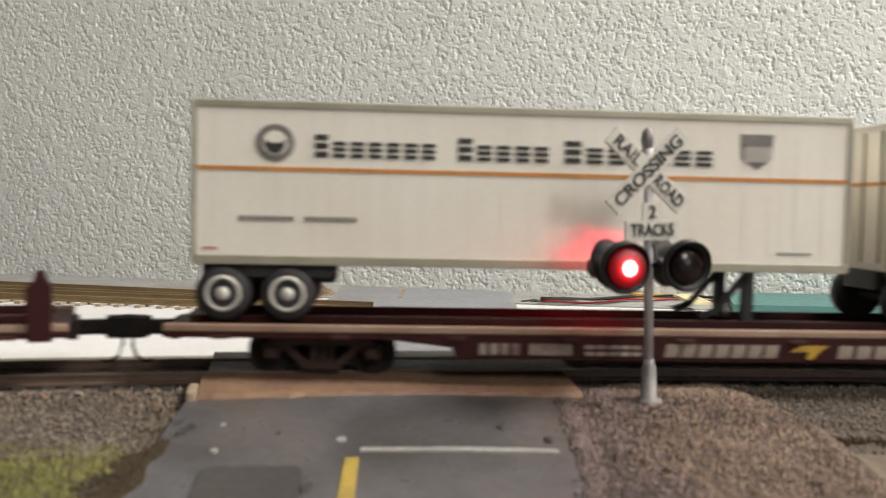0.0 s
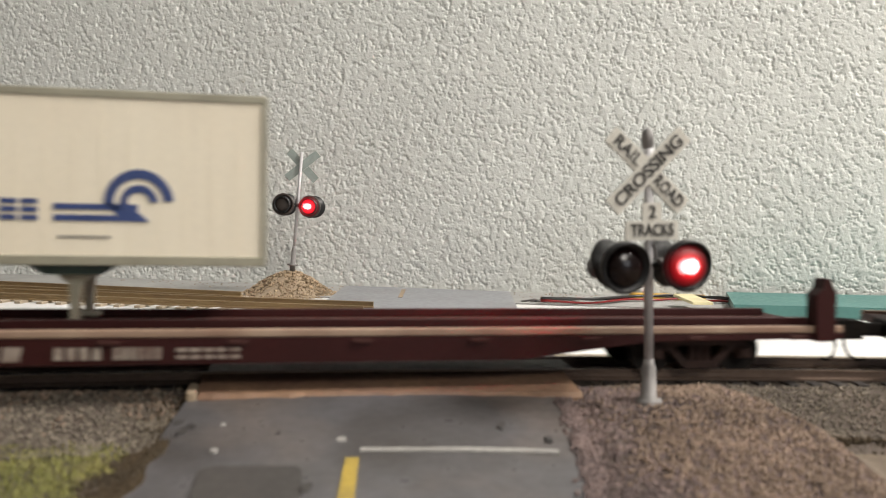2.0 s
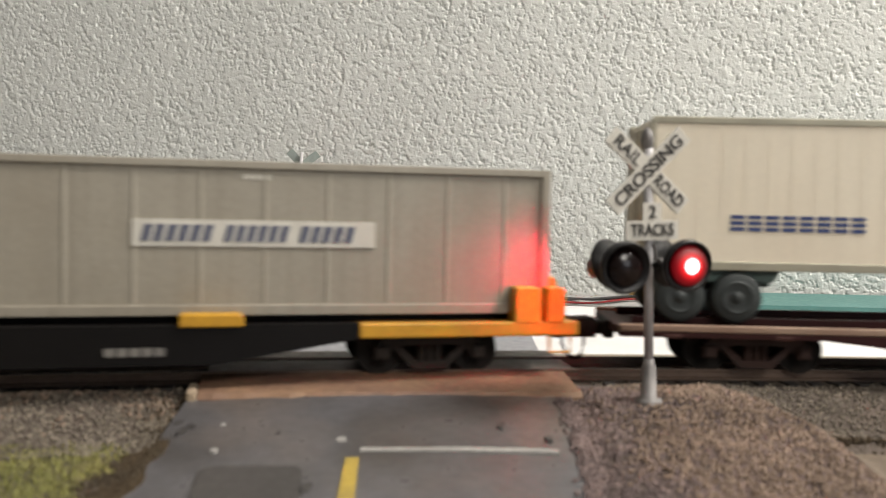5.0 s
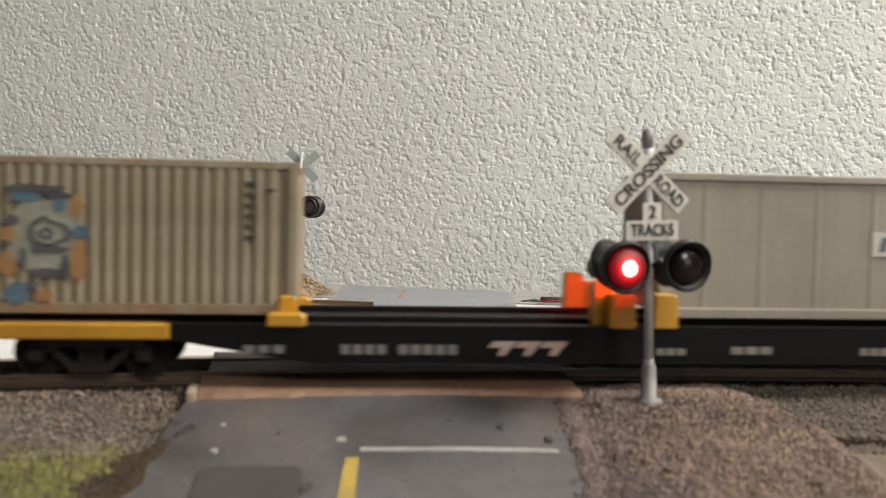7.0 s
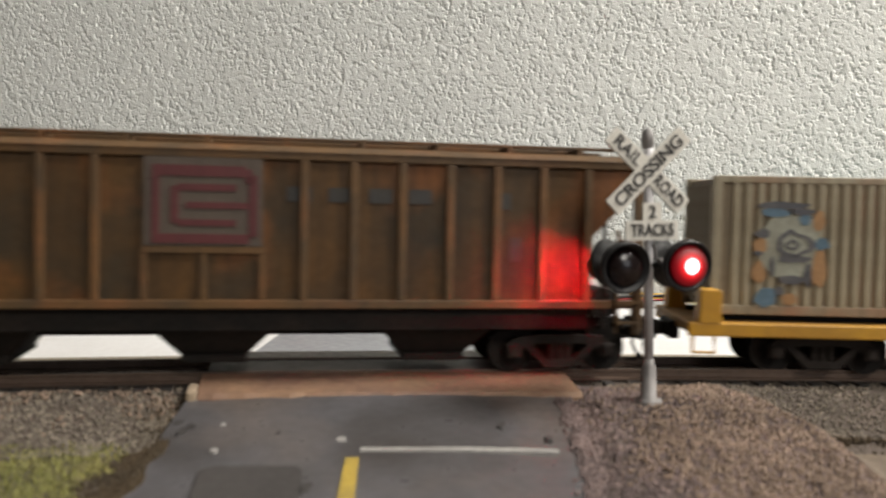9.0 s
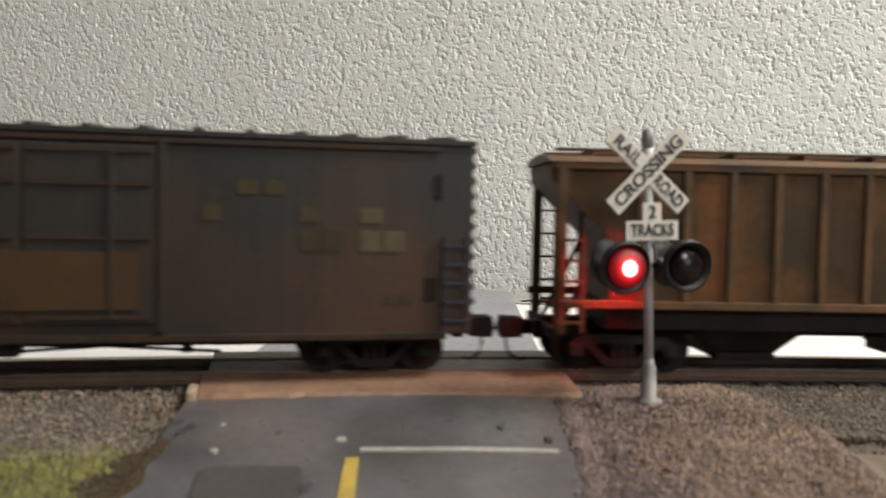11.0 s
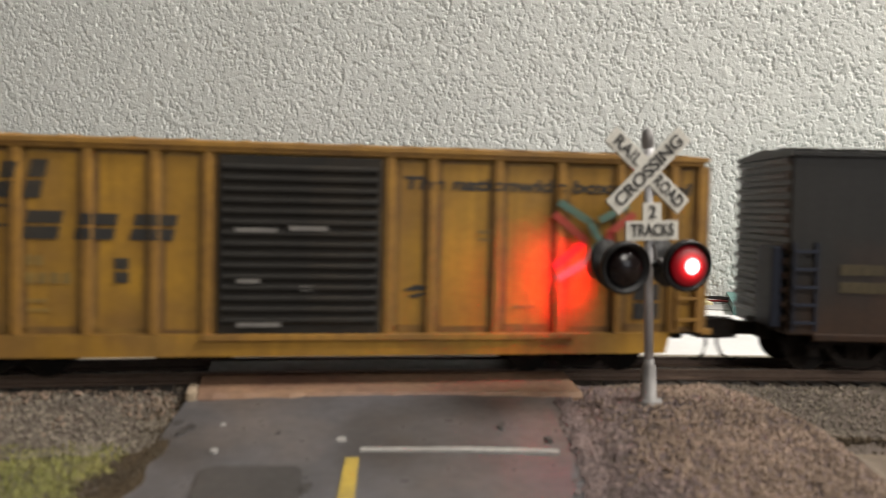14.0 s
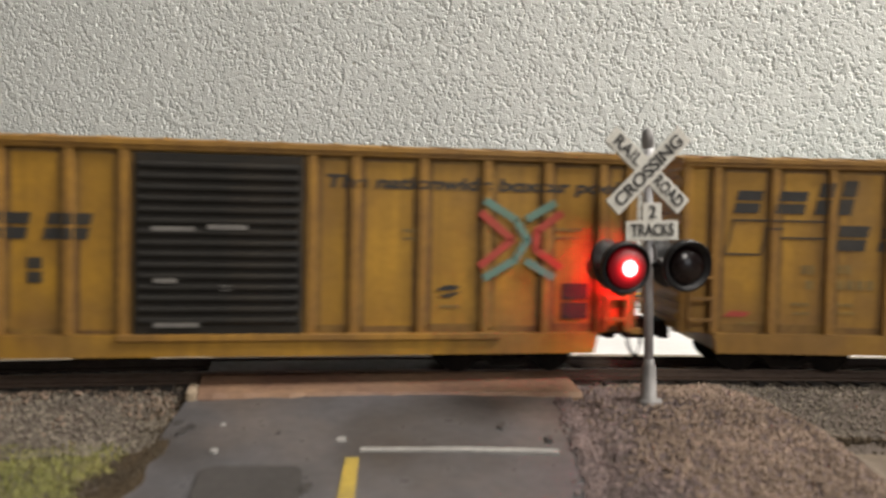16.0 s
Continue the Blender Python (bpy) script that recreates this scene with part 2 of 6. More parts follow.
    teal_sheet=mat("teal_sheet", (0.065, 0.185, 0.17), 0.45, dark=(0.05, 0.145, 0.135), big=30, fine=600, grain=0.08),
    orange_strip=mat("orange_strip", (0.55, 0.33, 0.05), 0.5, big=60, fine=600),
    red_wire=mat("red_wire", (0.24, 0.015, 0.016), 0.35, big=300, fine=2000),
    black_wire=mat("black_wire", (0.02, 0.02, 0.02), 0.35, big=300, fine=2000),
    spray_blue=mat("spray_blue", (0.095, 0.165, 0.225), 0.6, big=100, fine=900, grain=0.3),
    spray_orange=mat("spray_orange", (0.36, 0.20, 0.085), 0.6, big=100, fine=900, grain=0.3),
    spray_pale=mat("spray_pale", (0.34, 0.35, 0.28), 0.6, dark=(0.22, 0.21, 0.16), big=150, amount=0.8, fine=900, grain=0.3, streak=0.4),
    spray_dark=mat("spray_dark", (0.075, 0.075, 0.085), 0.6, dark=(0.15, 0.14, 0.13), big=100, fine=900, grain=0.3),
    red_far=glow("lit_red_far_lamp", 16.0, 4.0, 0.30, None, 0.27),
    red_light=glow("lit_red_lamp", 14.0, 1.1, 0.30, None, 0.31),
    red_beam=glow("lit_red_rear_lamp", 620.0, 1.5, 0.004, 0.03),
)


# ---------------------------------------------------------------- mesh helpers
def part(name, bm, material, parent=None, label="", smooth=False):
    me = bpy.data.meshes.new(name)
    bmesh.ops.recalc_face_normals(bm, faces=bm.faces)
    bm.to_mesh(me)
    bm.free()
    me.materials.append(material)
    if smooth:
        for f in me.polygons:
            f.use_smooth = True
    o = new(name, me)
    if parent:
        o.parent = parent
    if label:
        o["label"] = label
    return o


def empty(name, m, label, category, group=""):
    o = new(name)
    o.empty_display_size = 0.01
    o.matrix_basis = m
    return tagged(o, label, category, group)


def box(bm, x0, x1, y0, y1, z0, z1, bevel=0.0):
    r = bmesh.ops.create_cube(bm, size=1.0, matrix=Matrix.LocRotScale(((x0 + x1) / 2, (y0 + y1) / 2, (z0 + z1) / 2), None, (abs(x1 - x0), abs(y1 - y0), abs(z1 - z0))))
    if bevel:
        e = {e for v in r["verts"] for e in v.link_edges}
        bmesh.ops.bevel(bm, geom=list(e), offset=bevel, segments=2, affect="EDGES", profile=0.5)
    return bm


def poly(bm, pts, y0, y1):
    """A prism of the outline pts (x, z) from y0 to y1."""
    a = [bm.verts.new((x, y0, z)) for x, z in pts]
    b = [bm.verts.new((x, y1, z)) for x, z in pts]
    bm.faces.new(a)
    bm.faces.new(b[::-1])
    k = len(pts)
    for i in range(k):
        bm.faces.new((a[i], b[i], b[(i + 1) % k], a[(i + 1) % k]))
    return bm


def cyl(bm, centre, r, depth, axis="Z", seg=16, r2=None):
    turn = {"Z": (0, 0, 0), "X": (0, 90, 0), "Y": (90, 0, 0)}[axis]
    bmesh.ops.create_cone(bm, cap_ends=True, segments=seg, radius1=r, radius2=r if r2 is None else r2, depth=depth, matrix=pose(*centre, *turn))
    return bm


def lathe(bm, centre, profile, axis="Z", seg=24):
    """Turns (radius, height) pairs about an axis through centre."""
    turn = {"Z": (0, 0, 0), "X": (0, 90, 0), "Y": (90, 0, 0)}[axis]
    m = pose(*centre, *turn)
    rings = []
    for r, h in profile:
        rings.append([bm.verts.new(m @ Vector((r * math.cos(i * math.tau / seg), r * math.sin(i * math.tau / seg), h))) for i in range(seg)])
    for a, b in zip(rings, rings[1:]):
        for i in range(seg):
            j = (i + 1) % seg
            bm.faces.new((a[i], a[j], b[j], b[i]))
    bm.faces.new(rings[0][::-1])
    bm.faces.new(rings[-1])
    return bm


def tube(bm, pts, r, seg=6):
    pts = [Vector(p) for p in pts]
    rings = []
    for i, p in enumerate(pts):
        d = (pts[min(i + 1, len(pts) - 1)] - pts[max(i - 1, 0)]).normalized()
        u = d.cross(Vector((0.3, 0.2, 0.93))).normalized()
        w = d.cross(u)
        rings.append([bm.verts.new(p + r * (math.cos(k * math.tau / seg) * u + math.sin(k * math.tau / seg) * w)) for k in range(seg)])
    for a, b in zip(rings, rings[1:]):
        for k in range(seg):
            bm.faces.new((a[k], a[(k + 1) % seg], b[(k + 1) % seg], b[k]))
    bm.faces.new(rings[0][::-1])
    bm.faces.new(rings[-1])
    return bm


def B():
    return bmesh.new()


def lettering(name, words, size, material, parent, m, label="", offset=0.0, shear=0.0, width=None, raised=0.00012):
    """Words as a thin raised mesh, centred at m, in the plane that faces -y."""
    cu = bpy.data.curves.new(name, "FONT")
    cu.body, cu.size, cu.align_x, cu.align_y, cu.extrude = words, size, "CENTER", "CENTER", raised
    cu.offset, cu.shear = offset, shear
    ob = bpy.data.objects.new(name, cu)
    scene.collection.objects.link(ob)
    me = bpy.data.meshes.new_from_object(ob.evaluated_get(bpy.context.evaluated_depsgraph_get()))
    bpy.data.objects.remove(ob)
    if width:
        xs = [v.co.x for v in me.vertices]
        k = width / (max(xs) - min(xs))
        me.transform(Matrix.Diagonal((k, 1, 1, 1)))
    me.transform(m @ pose(0, 0, 0, 90, 0, 0))
    me.materials.clear()
    me.materials.append(material)
    o = new(name, me)
    o.parent = parent
    if label:
        o["label"] = label
    return o


def bars(bm, x0, x1, z0, z1, y, count, gap=0.25, slant=0.0, thick=0.00016):
    """A row of plain bars in place of letters."""
    w = (x1 - x0) / count
    for i in range(count):
        a, b = x0 + i * w, x0 + (i + 1 - gap) * w
        poly(bm, [(a, z0), (b, z0), (b + slant, z1), (a + slant, z1)], y - thick, y)
    return bm


def letter_row(parent, name, material, label, x0, x1, z0, z1, y, count, gap=0.25, slant=0.0):
    """The same row, each bar a part of its own on one shared mesh."""
    w = (x1 - x0) / count
    me = None
    for i in range(count):
        if me is None:
            o = part(name, poly(B(), [(0, z0), (w * (1 - gap), z0), (w * (1 - gap) + slant, z1), (slant, z1)], y - 0.00016, y), material, parent, label)
            me = o.data
        else:
            o = new(name, me)
            o.parent = parent
        o.location = (x0 + i * w, 0, 0)


def name_slats(parent, name, material, label, x0, x1, z0, z1, y, count, gap=0.22, slant=0.0, slats=3, tall=0.0):
    """A row of plain blocks of horizontal slats in place of a name; the first one may stand taller."""
    w = (x1 - x0) / count
    me = None
    for i in range(count):
        if i < 2 or me is None:
            q = B()
            top = z1 + (tall if i == 0 else 0.0)
            h = (top - z0) / (slats * 1.55 - 0.55)
            for k in range(slats):
                a = z0 + k * h * 1.55
                d, e = slant * (a - z0), slant * (a + h - z0)
                poly(q, [(d, a), (d + w * (1 - gap), a), (e + w * (1 - gap), a + h), (e, a + h)], y - 0.0002, y)
            o = part(name, q, material, parent, label)
            me = o.data
        else:
            o = new(name, me)
            o.parent = parent
        o.location = (x0 + i * w, 0, 0)


def heading(s):
    return radians(TURN) - BEND * s


def on_track(s, off, z):
    """A point s along the curved main track, off to its far side."""
    h = heading(s)
    return Vector((CX - (RADIUS + off) * math.sin(h), CY + (RADIUS + off) * math.cos(h), z))


RAIL = 0.0013          # height of the main track's rail tops


def main_line(s):
    h = heading(s)
    v = on_track(s, 0, 0)
    return pose(v.x, v.y, RAIL, 0, 0, math.degrees(h))


def offset_of(x, y):
    return math.hypot(x - CX, y - CY) - RADIUS


def depth_at(x, off):
    """The depth y at which the line off beside the main track passes x."""
    return CY + math.sqrt((RADIUS + off) ** 2 - (x - CX) ** 2)


def sweep(bm, place, s0, s1, step, profile):
    """Sweeps a closed outline of (off, z) along a track."""
    n = max(1, round((s1 - s0) / step))
    rings = []
    for i in range(n + 1):
        m = place(s0 + (s1 - s0) * i / n)
        rings.append([bm.verts.new(m @ Vector((0, o, z))) for o, z in profile])
    k = len(profile)
    for a, c in zip(rings, rings[1:]):
        for i in range(k):
            bm.faces.new((a[i], c[i], c[(i + 1) % k], a[(i + 1) % k]))
    bm.faces.new(rings[0])
    bm.faces.new(rings[-1][::-1])
    return bm


# ---------------------------------------------------------------- room
def room():
    """Plain walls, floor and ceiling that close the place; the south wall's opening is added behind the unseen fill."""
    b = B()
    box(b, -2.6, 2.6, -2.6, 1.3, -0.08, -0.0275)
    tagged(part("floor", b, M["floor"]), "dark brown wooden floor under the layout", "floor", kind="structure")
    b = B()
    box(b, -2.6, 2.6, -2.6, 1.3, 1.45, 1.5)
    tagged(part("ceiling", b, M["plaster"]), "plain white plaster ceiling", "ceiling", kind="structure")
    for name, x0, x1, y0, y1 in (("wall_west", -2.66, -2.6, -2.6, 1.3), ("wall_east", 2.6, 2.66, -2.6, 1.3)):
        b = B()
        box(b, x0, x1, y0, y1, -0.08, 1.45)
        tagged(part(name, b, M["plaster"]), "plain white plaster wall", "wall", kind="structure")
    b = B()
    for x0, x1, z0, z1 in ((-2.6, 1.0, -0.08, 1.45), (2.4, 2.6, -0.08, 1.45), (1.0, 2.4, -0.08, 0.1), (1.0, 2.4, 1.15, 1.45)):
        box(b, x0, x1, -2.46, -2.4, z0, z1)
    tagged(part("wall_south", b, M["plaster"]), "plain white plaster wall with an added opening", "wall", kind="structure")


WALL = pose(-0.0546, 0.4735, 0, 0, 0, -9.6)


def stucco_wall():
    """The textured wall: a fine relief of trowelled blobs where it is near, plain slabs around it."""
    nu, nv, u0, u1, v0, v1 = 1480, 512, -0.235, 0.300, -0.02, 0.165
    us, vs = np.linspace(u0, u1, nu), np.linspace(v0, v1, nv)
    co = np.zeros((nv, nu, 3))
    for j, v in enumerate(vs):
        for i, u in enumerate(us):
            p = Vector((u * 600, v * 600, 3.1))
            h = 0.25 + 0.65 * noise.noise(p * 0.8) + 0.85 * (0.42 - noise.voronoi(p * 0.85)[0][0]) + 0.50 * noise.noise(p * 2.1 + Vector((9, 4, 0)))
            h = max(-0.85, h) if h < 0.0 else 0.16 * (1.0 - math.exp(-h / 0.16))
            h += 0.55 * max(0.0, noise.noise(p * 0.42 + Vector((2, 7, 0))) - 0.12) + 0.05 * noise.noise(p * 4.4)
            co[j, i] = (u, -0.00098 * h, v)
    co[0, :, 1] = co[-1, :, 1] = 0.0
    idx = np.arange(nu * nv).reshape(nv, nu)
    f = np.stack([idx[:-1, :-1], idx[:-1, 1:], idx[1:, 1:], idx[1:, :-1]], -1).reshape(-1, 4)
    me = bpy.data.meshes.new("wall_north")
    me.from_pydata(co.reshape(-1, 3).tolist(), [], f.tolist())
    me.materials.append(M["stucco"])
    for q in me.polygons:
        q.use_smooth = True
    o = new("wall_north", me)
    o.matrix_basis = WALL
    tagged(o, "white painted wall with coarse trowelled stucco relief", "wall", kind="structure")
    b = B()
    for x0, x1, z0, z1 in ((-2.7, u0, -0.08, 1.45), (u1, 2.7, -0.08, 1.45), (u0, u1, -0.08, v0), (u0, u1, v1, 1.45)):
        box(b, x0, x1, 0.0, 0.06, z0, z1)
    box(b, u0, u1, 0.012, 0.06, v0, v1)
    p = part("wall_north_field", b, M["stucco"])
    p.matrix_basis = WALL
    tagged(p, "white painted stucco wall", "wall", kind="structure")


# ---------------------------------------------------------------- ground
def road_edge(y):
    """The near road's left and right edge at depth y, and its height."""
    k = (0.190 - y) / 0.045
    return -0.0512 - 0.0004 * k, 0.0272 - 0.0017 * k, -0.0016 - 0.0069 * max(-0.2, k)


def mound_edge(y):
    return min(0.074, 0.057 + 0.6 * max(0.0, 0.205 - y))


def near_height(x, y):
    """Height of the scenery between the main track and the front."""
    q = max(0.0, -offset_of(x, y) - 0.0175)
    lo, hi, z_road = road_edge(y)
    n1 = noise.noise(Vector((x * 90, y * 90, 0))) * 0.0007 + noise.noise(Vector((x * 260, y * 260, 5))) * 0.0003
    if x < -0.01:
        bank = -0.0017 - 0.0065 * min(1.0, q / 0.019) - 0.06 * max(0.0, q - 0.019)
        edge = max(0.0, min(1.0, (lo - x) / 0.007))
        z = z_road - 0.0012 + (bank + n1 - z_road + 0.0012) * edge
    else:
        right = max(0.0, min(1.0, (x - mound_edge(y)) / 0.012))
        mound = -0.0014 - 0.21 * max(0.0, q - 0.017) + 0.0010 * math.sin(min(1.0, max(0.0, (x - hi) / 0.045)) * math.pi) * min(1, q / 0.01)
        bank = -0.0017 - 0.0073 * min(1.0, q / 0.020) - 0.0022 * min(1.0, max(0.0, q - 0.020) / 0.001) - 0.03 * max(0.0, q - 0.022)
        side = mound + (bank - mound) * right
        edge = max(0.0, min(1.0, (x - hi) / 0.006))
        z = z_road - 0.0012 + (side + n1 - z_road + 0.0012) * edge
    return z


def ground():
    b = B()
    xs = [-0.9, -0.6, -0.4] + [-0.25 + 0.0025 * i for i in range(201)] + [0.4, 0.6, 0.9]
    ts = [i / 70 for i in range(71)]
    rows = []
    for t in ts:
        row = []
        for x in xs:
            top = depth_at(x, -0.0175)
            low = min(0.03, top - 0.05)
            y = low + (top - low) * t
            row.append(b.verts.new((x, y, near_height(x, y))))
        rows.append(row)
    for r0, r1 in zip(rows, rows[1:]):
        for i in range(len(xs) - 1):
            b.faces.new((r0[i], r0[i + 1], r1[i + 1], r1[i]))
    q = B()
    cells = {}
    for i in range(70):
        for j in range(60):
            x, y = 0.058 + 0.0022 * i, 0.06 + 0.0025 * j
            if offset_of(x, y) < -0.0395 and x > mound_edge(y) + 0.004:
                cells[i, j] = q.verts.new((x, y, near_height(x, y) + 0.0005))
    for (i, j), v in cells.items():
        ring = [cells.get(k) for k in ((i, j), (i + 1, j), (i + 1, j + 1), (i, j + 1))]
        if all(ring):
            q.faces.new(ring)
    for v in [v for v in q.verts if not v.link_faces]:
        q.verts.remove(v)
    tagged(part("sand_flat", q, M["flat_sand"], smooth=True), "tan sandy flat beyond the gravel mound", "ground", kind="structure")
    tagged(part("ground", b, M["soil"], smooth=True), "brown soil scenery base beside the track", "ground", kind="structure")
    # the bed under the main track and the white board behind it
    b = sweep(B(), main_line, -1.80, 1.75, 0.02, [(-0.0175, -0.029), (0.020, -0.029), (0.020, -0.0030), (-0.0175, -0.0030)])
    tagged(part("track_bed", b, M["soil"]), "dark ballasted bed under the main track", "track bed", kind="structure")
    b = sweep(B(), main_line, -0.55, 0.50, 0.02, [(0.0205, -0.0058), (0.0420, -0.0058), (0.0420, -0.0048), (0.0205, -0.0044)])
    tagged(part("bed_shoulder", b, M["beige_strip"]), "beige strip beside the far edge of the track bed", "track bed", kind="structure")
    b = B()
    xs = [-0.62 + 0.04 * i for i in range(28)]
    rim = [(x, depth_at(x, 0.020)) for x in xs] + [(0.46, 0.3868), (-0.62, 0.5690)]
    a = [b.verts.new((x, y, -0.0040)) for x, y in rim]
    c = [b.verts.new((x, y, -0.029)) for x, y in rim]
    k = len(rim)
    for i in range(k):
        b.faces.new((a[i], c[i], c[(i + 1) % k], a[(i + 1) % k]))
    b.faces.new(a)
    b.faces.new(c[::-1])
    tagged(part("white_baseboard", b, M["board"]), "white painted layout board behind the main track", "board", kind="structure")


def near_road():
    b = B()
    rows = []
    for i in range(31):
        y = 0.1925 - 0.155 * i / 30
        lo, hi, z = road_edge(y)
        tilt = (hi - lo) * 0.115 * max(0.0, 1 - i / 6)
        rows.append([b.verts.new((lo + (hi - lo) * k / 8, y + tilt * (k / 8 - 1.0), z + 0.0004 * math.sin(k / 8 * math.pi) + 0.0001 * noise.noise(Vector((k, i, 0))))) for k in range(9)])
    for r0, r1 in zip(rows, rows[1:]):
        for k in range(8):
            b.faces.new((r0[k], r0[k + 1], r1[k + 1], r1[k]))
    e = bmesh.ops.extrude_face_region(b, geom=b.faces[:])
    for v in e["geom"]:
        if isinstance(v, bmesh.types.BMVert):
            v.co.z -= 0.0022
    road = tagged(part("road", b, M["road"], smooth=False), "grey painted road ramp up to the crossing, stained", "road", kind="structure")
    zed = lambda y: road_edge(y)[2] + 0.00055

    def flat(name, pts, m, label):
        q = B()
        top = [q.verts.new((x, y - 0.0030, zed(y - 0.0030) + 0.0001)) for x, y in pts]
        low = [q.verts.new((x, y - 0.0030, zed(y - 0.0030) - 0.0004)) for x, y in pts]
        q.faces.new(top)
        for i in range(len(pts)):
            q.faces.new((top[i], low[i], low[(i + 1) % len(pts)], top[(i + 1) % len(pts)]))
        part(name, q, m, road, label)

    flat("stop_line", [(-0.0141, 0.1641), (0.0050, 0.1652), (0.0217, 0.1651), (0.0217, 0.1636), (0.0050, 0.1637), (-0.0141, 0.1626)], M["white_line"], "worn white stop line")
    flat("centre_line", [(-0.0164, 0.1596), (-0.0140, 0.1598), (-0.0133, 0.1447), (-0.0126, 0.09), (-0.0155, 0.09), (-0.0160, 0.1447)], M["yellow_line"], "worn yellow centre line")
    pts = [(-0.0404, 0.1535), (-0.0380, 0.1552), (-0.0300, 0.1557), (-0.0244, 0.1558), (-0.0232, 0.1545), (-0.0217, 0.1447), (-0.0205, 0.120), (-0.0370, 0.120), (-0.0394, 0.1447)]
    flat("tar_patch", pts, M["tar"], "dark tar patch")
    # Small dark spots in the patch's colour, mostly near the left edge.
    for x, y in ((-0.0497, 0.1745), (-0.0478, 0.1702), (-0.0412, 0.1770), (-0.0216, 0.1480)):
        flat("tar_spot", [(x + 0.0011 * math.cos(k), y + 0.0022 * math.sin(k) + 0.0007 * math.cos(k)) for k in (0.2, 1.1, 2.4, 3.3, 4.1, 5.4)], M["tar"], "dark spot on the road")
    rnd = random.Random(44)
    for x, y, r in ((-0.0492, 0.1800, 0.0016), (-0.0470, 0.1722, 0.0010), (-0.0440, 0.1812, 0.0008), (-0.0300, 0.1700, 0.0007), (0.0120, 0.1760, 0.0009), (0.0205, 0.1700, 0.0008), (-0.0020, 0.1808, 0.0007)):
        flat("oil_stain", [(x + r * rnd.uniform(0.5, 1.3) * math.cos(k * 0.7), y + 1.8 * r * rnd.uniform(0.5, 1.3) * math.sin(k * 0.7)) for k in range(9)], M["tar"], "small dark stain")
    for x, y, r in ((-0.0180, 0.1676, 0.0010), (-0.0400, 0.1617, 0.0007), (-0.0411, 0.1732, 0.0006)):
        flat("paint_fleck", [(x + r * math.cos(k), y + 1.3 * r * math.sin(k)) for k in (0.2, 1.1, 2.4, 3.3, 4.1, 5.4)], M["white_line"], "white paint fleck")


def crossing():
    """Wooden approach plank, and the panel between the rails."""
    c = empty("level_crossing", pose(0, 0, 0), "wooden road crossing built into the main track", "level crossing")
    b = B()
    rnd = random.Random(8)
    n = 26
    rows = []
    for i in range(n + 1):
        s = -0.0545 + 0.0818 * i / n
        front = -0.0240 - 0.0030 * i / n - 0.0006 * rnd.random()
        rows.append([b.verts.new(on_track(s, o, z)) for o, z in ((-0.0100, RAIL - 0.0003), (front + 0.001, -0.0006), (front, -0.0016), (front, -0.0032), (-0.0100, -0.0020))])
    for r0, r1 in zip(rows, rows[1:]):
        for k in range(5):
            b.faces.new((r0[k], r0[(k + 1) % 5], r1[(k + 1) % 5], r1[k]))
    b.faces.new(rows[0])
    b.faces.new(rows[-1][::-1])
    part("plank", b, M["plank"], c, "reddish brown wooden plank")
    b = B()
    box(b, -0.0011, 0.0011, -0.0243, -0.0150, -0.0038, -0.0012, 0.0006)
    o = part("end_block", b, M["sand"], c, "tan rounded end block")
    o.matrix_basis = main_line(-0.0558)
    for y0, y1 in ((-0.0066, 0.0066), (0.0104, 0.0205)):
        b = sweep(B(), main_line, -0.0535, 0.031, 0.008, [(y0, -0.003), (y1, -0.003), (y1, -0.0004), (y0, -0.0004)])
        part("panel", b, M["panel"], c, "dark grey filler panel")


def track(name, place, s0, s1, rail_mat, tie_mat, label, step=0.0062, skip=None, seed=1, reach=0.0):
    """Two rails on ties along place(s); the rails run on by reach at both ends."""
    t = empty(name, pose(0, 0, 0), label, "railway track")
    shape = ((-0.0012, -0.0025), (0.0012, -0.0025), (0.0012, -0.0021), (0.0003, -0.0018), (0.0003, -0.0007), (0.0006, -0.0005), (0.0006, 0.0), (-0.0006, 0.0), (-0.0006, -0.0005), (-0.0003, -0.0007), (-0.0003, -0.0018), (-0.0012, -0.0021))
    for y in (-0.00885, 0.00885):
        part("rail", sweep(B(), place, s0 - reach, s1 + reach, 0.012, [(y + p, q) for p, q in shape]), rail_mat, t)
    rnd = random.Random(seed)
    me = None
    x = s0
    while x < s1:
        if not (skip and skip[0] < x < skip[1]):
            if me is None:
                b = B()
                box(b, -0.0013, 0.0013, -0.0148, 0.0148, -0.0046, -0.0025, 0.0002)
                o = part("tie", b, tie_mat, t)
                me = o.data
            else:
                o = new("tie", me)
                o.parent = t
            o.matrix_basis = place(x + rnd.uniform(-0.0004, 0.0004)) @ pose(0, rnd.uniform(-0.0006, 0.0006), 0, 0, 0, rnd.uniform(-2, 2))
        x += step
    return t


